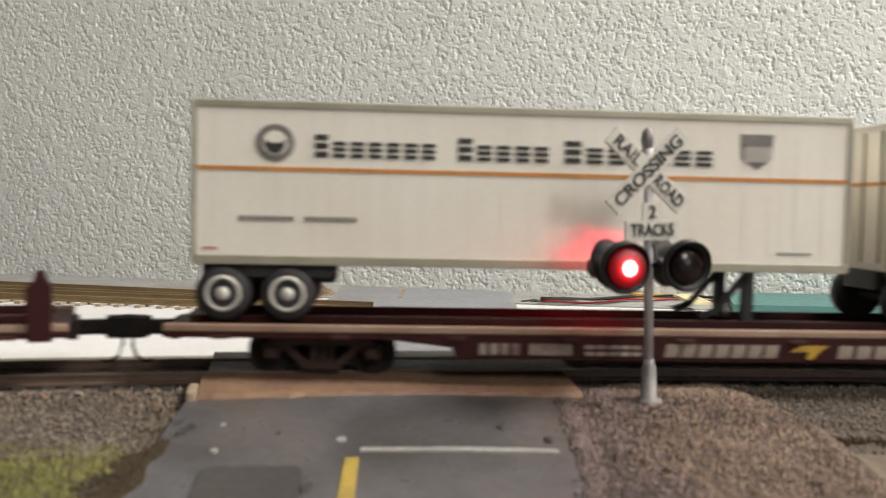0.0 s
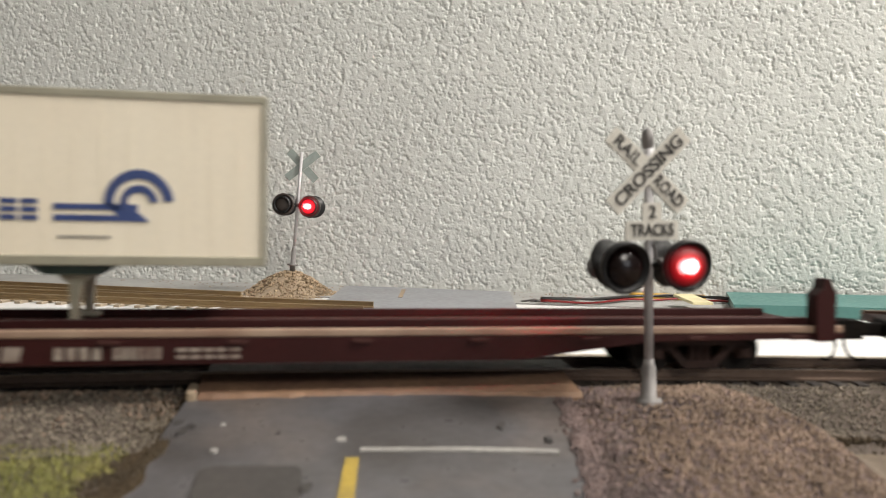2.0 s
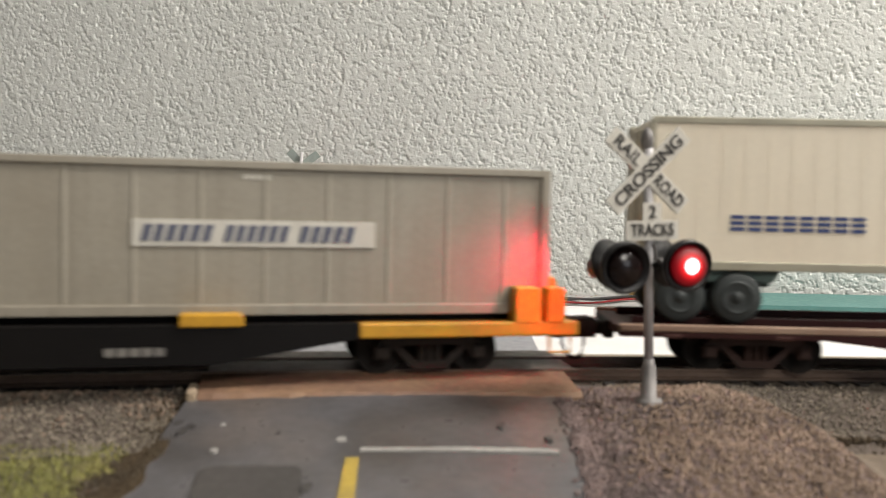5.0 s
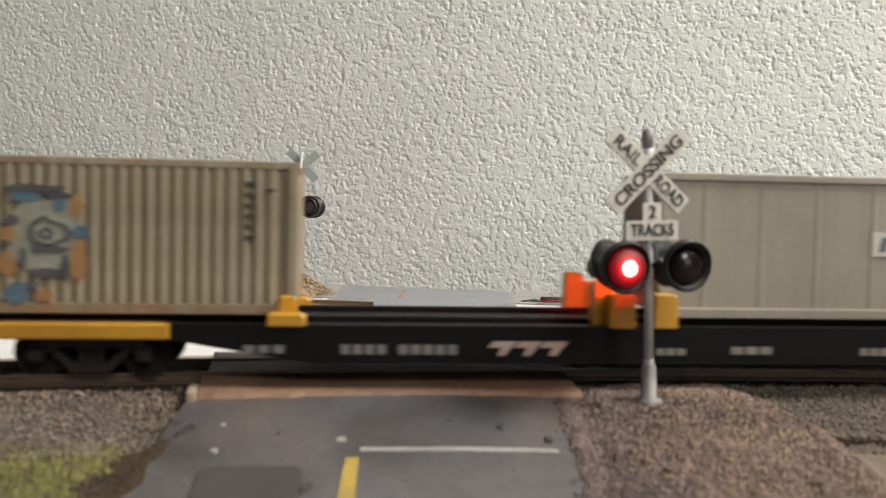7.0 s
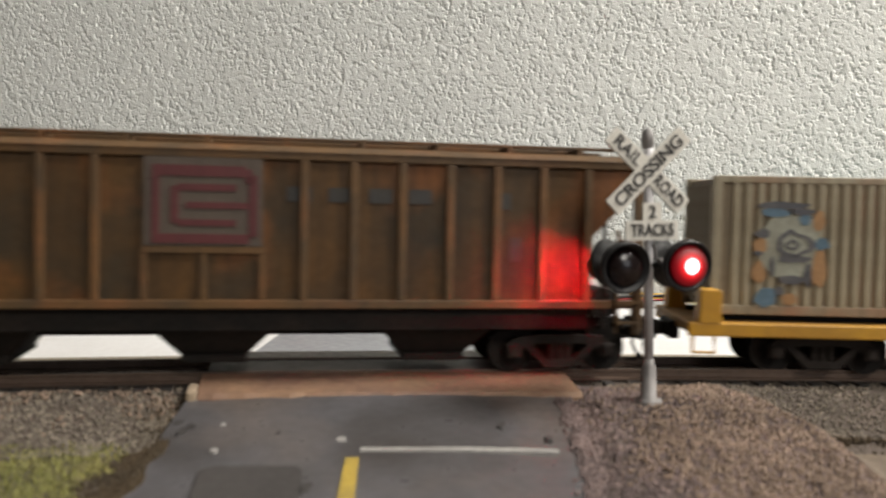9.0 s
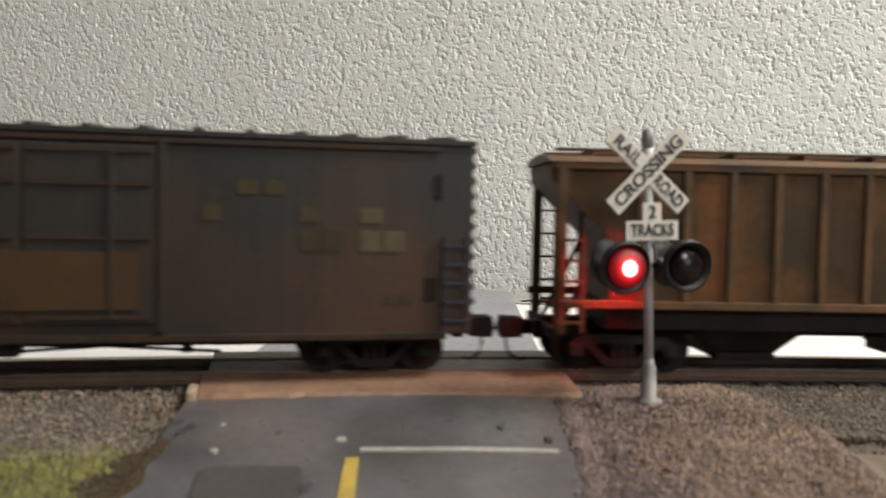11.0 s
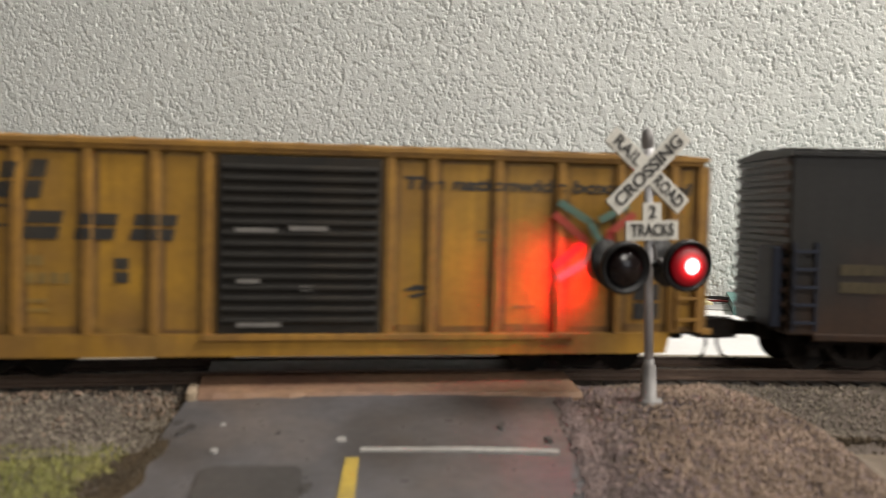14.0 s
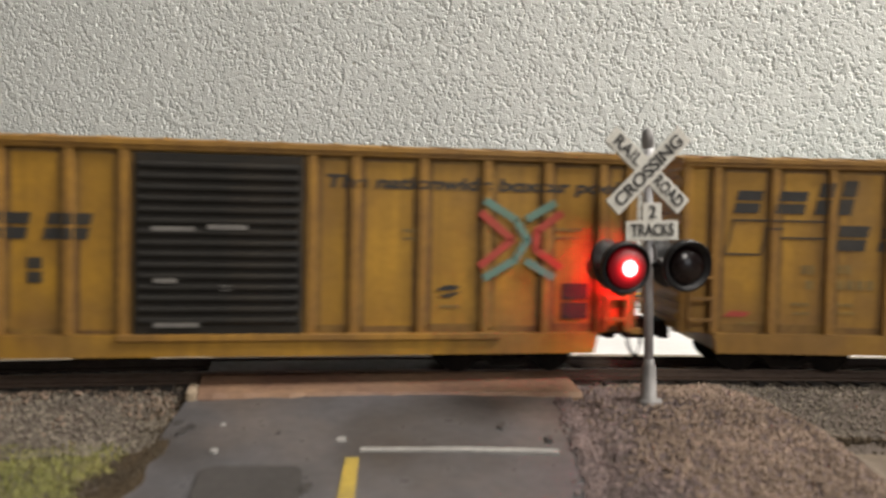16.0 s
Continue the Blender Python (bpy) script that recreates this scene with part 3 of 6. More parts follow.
def stones(name, count, place, size, material, label, seed, squash=0.8):
    """Loose stones joined into one mesh: place(rnd) gives x, y, z or None."""
    rnd = random.Random(seed)
    base = [(0, 0, 1), (0.95, 0, 0.1), (0.1, 0.9, -0.1), (-0.9, 0.1, 0.15), (0, -0.95, 0), (0.1, 0, -0.9)]
    tris = [(0, 1, 2), (0, 2, 3), (0, 3, 4), (0, 4, 1), (5, 2, 1), (5, 3, 2), (5, 4, 3), (5, 1, 4)]
    vs, fs = [], []
    for _ in range(count):
        p = place(rnd)
        if p is None:
            continue
        r = size * rnd.uniform(0.55, 1.25)
        m = Euler((rnd.uniform(0, 6), rnd.uniform(0, 6), rnd.uniform(0, 6))).to_matrix()
        k = len(vs)
        for c in base:
            v = m @ (Vector(c) * r * rnd.uniform(0.7, 1.2))
            vs.append((p[0] + v.x, p[1] + v.y, p[2] + v.z * squash))
        fs.extend([(a + k, b_ + k, c_ + k) for a, b_, c_ in tris])
    me = bpy.data.meshes.new(name)
    me.from_pydata(vs, [], fs)
    me.materials.append(material)
    return tagged(new(name, me), label, name.replace("_", " "), kind="stuff")


def in_mound(x, y):
    return 0.0 < x < mound_edge(y) + 0.004


def loose_ground():
    def left_bank(rnd):
        s, q = rnd.uniform(-0.20, -0.045), rnd.uniform(0.0, 0.024)
        v = on_track(s, -0.0165 - q, 0)
        if v.x > road_edge(v.y)[0] - 0.0035 * rnd.random():
            return None
        return v.x, v.y, near_height(v.x, v.y) + 0.0002

    def right_bank(rnd):
        s, q = rnd.uniform(0.035, 0.24), rnd.uniform(0.0, 0.025)
        v = on_track(s, -0.0165 - q, 0)
        if in_mound(v.x, v.y) and q > 0.004:
            return None
        if q > 0.0205:
            return None
        return v.x, v.y, near_height(v.x, v.y) + 0.0002

    def between(rnd):
        s, off = rnd.uniform(-0.22, 0.26), rnd.uniform(-0.0172, 0.0185)
        if -0.056 < s < 0.033 or abs(abs(off) - 0.0088) < 0.0016:
            return None
        v = on_track(s, off, RAIL - 0.0031 + 0.0004 * rnd.random())
        return v.x, v.y, v.z

    def mound(rnd):
        x, y = rnd.uniform(0.022, 0.080), rnd.uniform(0.125, 0.212)
        off = offset_of(x, y)
        if off > -0.0165 or x < road_edge(y)[1] + 0.002 * rnd.random() or not in_mound(x + rnd.uniform(-0.004, 0.004), y):
            return None
        return x, y, near_height(x, y) + 0.0001

    def tan_side(rnd):
        p = mound(rnd)
        if p is None or p[0] < 0.0415 + 0.012 * noise.noise(Vector((p[0] * 60, p[1] * 60, 2))) + rnd.gauss(0, 0.005):
            return None
        return p[0], p[1], p[2] + 0.0003

    def dirt_edge(rnd):
        y = rnd.uniform(0.12, 0.188)
        lo = road_edge(y)[0] + 0.0022 + 0.0030 * noise.noise(Vector((y * 160, 1, 0)))
        x = lo - abs(rnd.gauss(0, 0.0042))
        return x, y, max(near_height(x, y) + 0.0001, road_edge(y)[2] if x > road_edge(y)[0] else -1.0)

    def road_spill(rnd):
        y = rnd.uniform(0.125, 0.189)
        hi = road_edge(y)[1] + 0.0008 + 0.0016 * noise.noise(Vector((y * 190, 7, 0))) - 0.0016 * max(0.0, (y - 0.165) / 0.024)
        x = hi + rnd.gauss(0, 0.0011)
        return x, y, road_edge(y)[2] + 0.0003

    def bank_top(rnd):
        p = left_bank(rnd)
        if p is None or noise.noise(Vector((p[0] * 70, p[1] * 70, 9))) < -0.2 or offset_of(p[0], p[1]) < -0.0255 + rnd.gauss(0, 0.0025):
            return None
        return p[0], p[1], p[2] + 0.0003

    def ledge(rnd):
        s_, q = rnd.uniform(0.060, 0.24), rnd.gauss(0.0214, 0.0007)
        v = on_track(s_, -0.0165 - q, 0)
        if in_mound(v.x, v.y):
            return None
        return v.x, v.y, near_height(v.x, v.y) + 0.0004

    # Dark crumbs follow the drop between the ballast bank and the sand flat.
    stones("dirt", 2600, ledge, 0.00050, M["dirt"], "dark crumbs along the foot of the ballast bank", 19)
    stones("gravel", 1500, road_spill, 0.00055, M["gravel"], "brown gravel spilled over the road's edge", 17)
    stones("gravel", 5200, bank_top, 0.00046, M["tan_gravel"], "tan grit along the top of the bank", 18)
    stones("ballast", 9000, left_bank, 0.00052, M["ballast"], "grey crushed stone ballast on the bank", 11)
    stones("ballast", 9000, right_bank, 0.00052, M["ballast"], "grey crushed stone ballast on the bank", 12)
    stones("ballast", 4200, between, 0.00055, M["ballast"], "grey ballast between the ties", 13)
    stones("gravel", 20000, mound, 0.00048, M["gravel"], "brown and pinkish gravel mound beside the road", 14)
    stones("gravel", 12000, tan_side, 0.00050, M["tan_gravel"], "tan gravel on the mound's outer side", 16)
    stones("dirt", 7500, dirt_edge, 0.00040, M["dirt"], "dark brown dirt along the road's edge", 15)
    rnd = random.Random(21)
    vs, fs = [], []
    for _ in range(42000):
        x, y = rnd.uniform(-0.125, -0.044), rnd.uniform(0.11, 0.185)
        off = offset_of(x, y)
        e = road_edge(y)[0] - x
        if off > -0.0350 + 0.004 * noise.noise(Vector((x * 150, y * 150, 0))) or e < 0.005 + 0.003 * noise.noise(Vector((x * 200, y * 200, 3))):
            continue
        z = near_height(x, y)
        h, a, w = rnd.uniform(0.0003, 0.0009), rnd.uniform(0, 6.28), 0.00016
        k = len(vs)
        dx, dy = math.cos(a), math.sin(a)
        lean = rnd.uniform(0.4, 1.6) * h
        vs += [(x - w * dy, y + w * dx, z), (x + w * dy, y - w * dx, z), (x + lean * dx, y + lean * dy, z + h)]
        fs.append((k, k + 1, k + 2))
    me = bpy.data.meshes.new("grass")
    me.from_pydata(vs, [], fs)
    me.materials.append(M["grass"])
    tagged(new("grass", me), "olive green flocked grass with tan patches", "grass", kind="stuff")


def mound_top(r):
    """Height of the far signal's mound at the distance r from its middle."""
    return -0.0042 + 0.0110 * (0.5 - 0.5 * math.cos((1 - min(1.0, r / 0.0225)) * math.pi)) ** 0.75


def far_side():
    """The second road surface, the far tracks, the mound and the clutter against the wall."""
    b = B()
    pts = [(-0.052, depth_at(-0.052, 0.0202)), (0.028, depth_at(0.028, 0.0202)), (0.034, 0.4555), (-0.050, 0.4700)]
    a = [b.verts.new((x, y, -0.0030)) for x, y in pts]
    c = [b.verts.new((x, y, -0.0042)) for x, y in pts]
    b.faces.new(a)
    for i in range(4):
        b.faces.new((a[i], c[i], c[(i + 1) % 4], a[(i + 1) % 4]))
    road = tagged(part("far_road", b, M["far_road"]), "pale grey road strip running on to the wall", "road", kind="structure")
    foot = lambda x: 0.4735 - 0.169 * (x + 0.0546) - 0.0012
    b = B()
    front = ((-0.62, 0.500), (-0.19, 0.4325), (-0.052, 0.4120), (0.034, 0.4020), (0.46, 0.3600))
    a = [b.verts.new((x, y, -0.0034)) for x, y in front] + [b.verts.new((x, foot(x), -0.0034)) for x in (0.46, -0.62)]
    c = [b.verts.new((v.co.x, v.co.y, -0.0039)) for v in a]
    b.faces.new(a)
    for i in range(len(a)):
        b.faces.new((a[i], c[i], c[(i + 1) % len(a)], a[(i + 1) % len(a)]))
    tagged(part("grey_strip", b, M["grey_board"]), "grey stained strip of board along the foot of the wall", "board", kind="structure")
    b = B()
    box(b, -0.0202, -0.0182, 0.412, 0.452, -0.0034, -0.0028)
    part("centre_line", b, M["sand"], road, "faded cream centre line")
    far_m, side_m = pose(-0.1826, 0.3810, -0.0005, 0, 0, -8.3), pose(-0.1985, 0.4160, -0.0006, 0, 0, -13.0)
    track("far_track", lambda s: far_m @ pose(s, 0, 0), -0.25, 0.155, M["brass"], M["pale_tie"], "brown weathered siding track on pale ties", step=0.0085, seed=5)
    track("siding_track", lambda s: side_m @ pose(s, 0, 0), -0.25, 0.110, M["brass"], M["pale_tie"], "brown weathered second siding near the wall", step=0.0085, seed=6)
    b = B()
    seg = 40
    rings = []
    for k in range(13):
        r = 0.0225 * (1 - k / 12)
        ring = []
        for i in range(seg):
            a_ = i * math.tau / seg
            rr = r * (1 + 0.16 * noise.noise(Vector((math.cos(a_) * 1.5, math.sin(a_) * 1.5, 0))))
            z = mound_top(r) + 0.0010 * (r > 0.001) * noise.noise(Vector((rr * math.cos(a_) * 260, rr * math.sin(a_) * 260, 4)))
            ring.append(b.verts.new((-0.0725 + rr * math.cos(a_), 0.428 + rr * math.sin(a_), z)))
        rings.append(ring)
    for r0, r1 in zip(rings, rings[1:-1]):
        for i in range(seg):
            b.faces.new((r0[i], r0[(i + 1) % seg], r1[(i + 1) % seg], r1[i]))
    b.faces.new(rings[-2])
    for v in [v for v in b.verts if not v.link_faces]:
        b.verts.remove(v)
    tagged(part("sand_mound", b, M["sand"], smooth=True), "tan gritty mound that carries a crossing signal", "mound")

    def grit(rnd):
        r, a_ = 0.0240 * math.sqrt(rnd.random()), rnd.uniform(0, 6.283)
        return -0.0725 + r * math.cos(a_) * 1.06, 0.428 + r * math.sin(a_), mound_top(r) + 0.0002

    stones("grit", 2600, grit, 0.00055, M["grit"], "tan grit on the mound", 31)
    stones("grit", 420, grit, 0.00120, M["grit"], "coarse tan crumbs on the mound", 33)

    def litter(rnd):
        x = rnd.uniform(-0.17, 0.09)
        return x, 0.4735 - 0.169 * (x + 0.0546) - abs(rnd.gauss(0, 0.015)) - 0.004, -0.0034

    stones("grit", 170, litter, 0.0006, M["grit"], "loose crumbs along the foot of the wall", 32)


def clutter():
    b = B()
    pts = [(0.122, 0.376), (0.30, 0.350), (0.30, 0.4100), (0.138, 0.4370)]
    rows = []
    for z in (-0.0039, 0.0006):
        rows.append([b.verts.new((x, y, z + 0.002 * (x > 0.2) * (z > 0))) for x, y in pts])
    b.faces.new(rows[0][::-1])
    b.faces.new(rows[1])
    for i in range(4):
        b.faces.new((rows[0][i], rows[0][(i + 1) % 4], rows[1][(i + 1) % 4], rows[1][i]))
    tagged(part("teal_sheet", b, M["teal_sheet"]), "teal green foam sheet lying by the wall", "foam sheet")
    b = B()
    box(b, -0.018, 0.018, -0.003, 0.003, 0.0, 0.003, 0.0004)
    p = part("orange_strip", b, M["orange_strip"])
    p.matrix_basis = pose(0.109, 0.4360, -0.0039, 0, 0, -9.6)
    tagged(p, "orange yellow strip lying by the wall", "strip")
    b = B()
    box(b, -0.0045, 0.0045, -0.012, 0.010, 0.0, 0.0012, 0.0002)
    p = part("masking_tape", b, M["tape"])
    p.matrix_basis = pose(0.1090, 0.3930, 0.0004, 4, 0, 8)
    tagged(p, "pale yellow piece of masking tape over wires", "tape")
    for k, (m, dz) in enumerate(((M["red_wire"], 0.0022), (M["black_wire"], 0.0026), (M["red_wire"], 0.0010), (M["black_wire"], 0.0031))):
        b = B()
        pts = []
        way = ((0.0440, 0.4020), (0.0655, 0.4035), (0.0934, 0.4240), (0.1177, 0.4300), (0.1265, 0.4240), (0.1409, 0.4085), (0.1530, 0.4060))
        for i in range(31):
            u = i / 30 * 5.999
            j = int(u)
            f = u - j
            f = f * f * (3 - 2 * f)
            x = way[j][0] + (way[j + 1][0] - way[j][0]) * (u - j)
            y = way[j][1] + (way[j + 1][1] - way[j][1]) * f
            pts.append((x, y - 0.0011 * k + 0.0012 * math.sin(u * 1.7 + k), -0.0034 + dz * 0.8 + 0.0006 * math.sin(u * 2.1 + 0.7 * k) ** 2))
        tube(b, pts, 0.00055)
        p = part("wire", b, m, smooth=True)
        tagged(p, ("red" if k % 2 == 0 else "black") + " insulated wire lying on the board", "wire", "signal wires")
    b = B()
    for i in range(5):
        tube(b, [(0.036 + 0.004 * i, 0.409 - 0.002 * (i % 2), -0.0034), (0.042 + 0.004 * i, 0.408 + 0.002 * (i % 3), -0.0022), (0.048 + 0.004 * i, 0.406, -0.0034)], 0.0005)
    tagged(part("wire_end", b, M["steel"], smooth=True), "bright stripped wire ends on the board", "wire")


# ---------------------------------------------------------------- crossing signals
def lamp_head(parent, x, y, z, way, aim, glass=None):
    """A round black lamp with backplate, hood and dark lens; way -1 faces the front, 1 the back."""
    b = B()
    prof = [(0.0021, -0.0036), (0.0030, -0.0030), (0.0037, -0.0010), (0.0052, -0.0006), (0.0053, 0.0), (0.0050, 0.0004), (0.0044, 0.0004), (0.0040, -0.0004)]
    lathe(b, (0, 0, 0), [(r, h) for r, h in prof], "Z", 28)
    turn = pose(x, y, z, -14 if way > 0 and aim > 0 else 0, 0, 0 if way < 0 else aim) @ pose(0, 0, 0, 90 if way < 0 else -90, 0, 0)
    h = part("lamp_head", b, glass if glass is M["far_lens"] else M["black"], parent, "dark round lamp housing", True)
    h.data.transform(turn)
    b = B()
    lathe(b, (0, 0, 0), [(0.0040, -0.0003), (0.0036, 0.0004), (0.0025, 0.0011), (0.0010, 0.0014), (0.0002, 0.00145)], "Z", 24)
    o = part("lens", b, glass or M["lens"], h, "dark red glass lens", True)
    o.data.transform(turn)
    b = B()
    n = 15
    outer = [[], []]
    for i in range(n):
        a = radians(-20 + 220 * i / (n - 1)) if way < 0 else radians(360 * i / (n - 1))
        # The near rear hood is narrowed to a tube that shapes the red spot.
        for k, (r0, dep) in enumerate(((0.0051, 0.0), (0.0050, 0.0018)) if way < 0 else ((0.0040, 0.0), (0.0022 if aim > 0 else 0.0038, 0.0042 if aim > 0 else 0.0026))):
            cut = dep * (0.35 + 0.65 * max(0.0, math.sin(a))) if way < 0 else dep
            outer[k].append([Vector((rr * math.cos(a), rr * math.sin(a), cut)) for rr in (r0, r0 - 0.0003)])
    vv = [[[b.verts.new(p) for p in pr] for pr in ring] for ring in outer]
    for i in range(n - 1):
        for q in (0, 1):
            b.faces.new((vv[0][i][q], vv[0][i + 1][q], vv[1][i + 1][q], vv[1][i][q]))
        b.faces.new((vv[1][i][0], vv[1][i + 1][0], vv[1][i + 1][1], vv[1][i][1]))
    o = part("hood", b, M["black"], h, "black lamp hood", True)
    flip = pose(0, 0, 0, 0, 0, 0 if way < 0 else 180)
    o.data.transform(turn @ flip)


LAMP, FRONT, SPREAD = 0.0282, -0.0013, 0.0009   # the lamps' height; the front pair sits a little to one side, and wider


def signal(m, label, aim, beam, bare=False):
    """A flashing signal; a bare one has no finial and no plate, and a thinner pole."""
    s = empty("crossing_signal", m, label, "crossing signal", "flashing crossing signals")
    b = B()
    stem = [(0.0013, -0.006), (0.0013, -0.0006), (0.0027, -0.0003), (0.0027, 0.0003), (0.0012, 0.0006), (0.00115, 0.0068), (0.0009, 0.0076), (0.0008, 0.009)]
    lathe(b, (0, 0, 0), stem if bare else [(0.0028, -0.004), (0.0028, 0.0003), (0.0025, 0.0008), (0.0016, 0.0010), (0.00155, 0.0072), (0.0012, 0.0078), (0.00105, 0.009)], "Z", 20)
    part("base", b, M["steel"], s, "silver cast base", True)
    b = B()
    cyl(b, (0, 0, 0.0305), 0.00075 if bare else 0.00095, 0.046, seg=14)
    part("pole", b, M["pole"], s, "silver painted pole", True)
    if not bare:
        b = B()
        lathe(b, (-0.0002, 0, 0.0535), [(0.0002, -0.0026), (0.0011, -0.0016), (0.0013, 0.0), (0.0010, 0.0016), (0.0002, 0.0024)], "Z", 14)
        part("finial", b, M["steel"], s, "grey finial", True)
    cz = 0.0472
    for ang, words in ((43, "CROSSING"), (-43, "RAIL   ROAD")):
        b = B()
        reach = 0.0095 if bare else 0.0108
        box(b, -reach, reach, -0.0003, 0.0003, -0.00195, 0.00195, 0.0001)
        y = -0.0016 if ang > 0 else -0.0011
        blade = part("blade", b, M["sign"], s, "white crossbuck blade with black letters")
        mm = pose(-0.0008, y, cz) @ pose(0, 0, 0, 0, -ang, 0)
        blade.data.transform(mm)
        b = B()
        box(b, 0.0001 - reach, reach - 0.0001, 0.0003, 0.0005, -0.0019, 0.0019)
        back = part("blade_back", b, M["sign_back"], blade, "grey unpainted back")
        back.data.transform(mm)
        if ang > 0:
            lettering("lettering", words, 0.0036, M["ink"], blade, mm @ pose(0, -0.00036, 0), "black capitals", 0.00006, width=0.0188)
        else:
            lettering("lettering", "RAIL", 0.0034, M["ink"], blade, mm @ pose(-0.0060, -0.00036, 0), "black capitals", 0.00006, width=0.0070)
            lettering("lettering", "ROAD", 0.0034, M["ink"], blade, mm @ pose(0.0061, -0.00036, 0), "black capitals", 0.00006, width=0.0076)
    if not bare:
        b = B()
        poly(b, [(-0.0057, 0.0333), (0.0057, 0.0333), (0.0057, 0.0372), (0.0020, 0.0372), (0.0020, 0.0408), (-0.0020, 0.0408), (-0.0020, 0.0372), (-0.0057, 0.0372)], -0.0017, -0.0011)
        plate = part("track_count_plate", b, M["sign"], s, "white plate with the number of tracks")
        lettering("lettering", "TRACKS", 0.0034, M["ink"], plate, pose(0, -0.00178, 0.03525), "black capitals", 0.00005, width=0.0094)
        lettering("lettering", "2", 0.0034, M["ink"], plate, pose(0, -0.00178, 0.0389), "black numeral", 0.00005)
    b = B()
    box(b, -0.0072, 0.0072, -0.0009, 0.0009, 0.0275, 0.0289, 0.0003)
    part("crossarm", b, M["black"], s, "black lamp crossarm")
    b = B()
    tube(b, [(0.0005, -0.001, 0.0325), (0.0015, 0.0005, 0.0312), (0.0022, 0.0015, 0.0290), (0.0016, 0.0022, 0.0278)], 0.0005)
    part("cable", b, M["steel"], s, "bright bent cable", True)
    # Knob added to stand in for a bright glint beside the pole.
    b = B()
    lathe(b, (0.0019, -0.0012, 0.0291), [(0.0001, -0.0006), (0.0005, -0.0004), (0.0006, 0.0), (0.0005, 0.0004), (0.0001, 0.0006)], "Z", 12)
    part("cable_clip", b, M["steel"], s, "small bright knob added as a glint", True)
    for x in (-0.0062, 0.0062):
        lamp_head(s, x + FRONT + (SPREAD if x > 0 else 0.0), -0.0052, LAMP, -1, 0)
        lamp_head(s, x, 0.0056, LAMP, 1, aim, M["far_lens"] if bare else M["lens"])
    out = []
    for way, y in ((-1, -0.0064), (1, 0.0056)):
        b = B()
        k = 1.18 if bare and way > 0 else 1.0
        lathe(b, (0, 0, 0), [(0.00405 * k, -0.0006), (0.0038 * k, -0.0001), (0.0030, 0.0003), (0.0021, 0.0006), (0.0012, 0.0009), (0.0003, 0.0010)], "Z", 28)
        o = part("lit_bulb", b, M["red_light"] if way < 0 else beam, s, "glowing red lamp", True)
        o.data.transform(pose(0, 0, 0, 90 if way < 0 else -90, 0, 0))
        out.append((o, way, y, aim))
    return s, out


# ---------------------------------------------------------------- rolling stock
# A car's space: x along the track, the origin at its rear end at rail height; the side at -y faces the camera.
def truck(parent, x, m=None):
    m = m or M["truck"]
    b = B()
    box(b, x - 0.0028, x + 0.0028, -0.0112, 0.0112, 0.0045, 0.0078, 0.0004)
    box(b, x - 0.0105, x + 0.0105, -0.0068, 0.0068, 0.0012, 0.0070, 0.0004)
    t = part("truck", b, M["under"], parent, "dark four-wheel truck")
    for y in (-0.0122, 0.0122):
        b = B()
        y0, y1 = y - 0.0009, y + 0.0009
        poly(b, [(x - 0.0128, 0.0060), (x - 0.0100, 0.0078), (x - 0.0040, 0.0082), (x + 0.0040, 0.0082), (x + 0.0100, 0.0078), (x + 0.0128, 0.0060), (x + 0.0125, 0.0036), (x + 0.0095, 0.0036), (x + 0.0085, 0.0056), (x + 0.0045, 0.0062), (x - 0.0045, 0.0062), (x - 0.0085, 0.0056), (x - 0.0095, 0.0036), (x - 0.0125, 0.0036)], y0, y1)
        poly(b, [(x - 0.0085, 0.0056), (x - 0.0068, 0.0060), (x - 0.0030, 0.0026), (x + 0.0030, 0.0026), (x + 0.0068, 0.0060), (x + 0.0085, 0.0056), (x + 0.0038, 0.0010), (x - 0.0038, 0.0010)], y0, y1)
        for k in (-1, 0, 1):
            cyl(b, (x + 0.0019 * k, y, 0.0044), 0.0008, 0.0036, "Z", 8)
        for k in (-1, 1):
            box(b, x + k * 0.0110 - 0.0016, x + k * 0.0110 + 0.0016, y - 0.0016, y + 0.0012, 0.0032, 0.0062, 0.0003)
            cyl(b, (x + k * 0.0110, y - 0.0018 if y < 0 else y + 0.0018, 0.0047), 0.0011, 0.0006, "Y", 10)
        part("sideframe", b, m, t, "dusty cast sideframe")
    for k in (-1, 1):
        b = B()
        for y in (-1, 1):
            lathe(b, (0, y * 0.0086, 0), [(0.0015, -0.0012), (0.0044, -0.0012), (0.0048, -0.0006), (0.0048, 0.0008), (0.0053, 0.0012), (0.0053, 0.0016), (0.0015, 0.0016)], "Y", 20)
        cyl(b, (0, 0, 0), 0.0013, 0.0200, "Y", 10)
        o = part("wheelset", b, M["under"], t, "dark metal wheelset")
        o.location = (x + k * 0.0110, 0, 0.0048)
    t.location.z = 0.0012


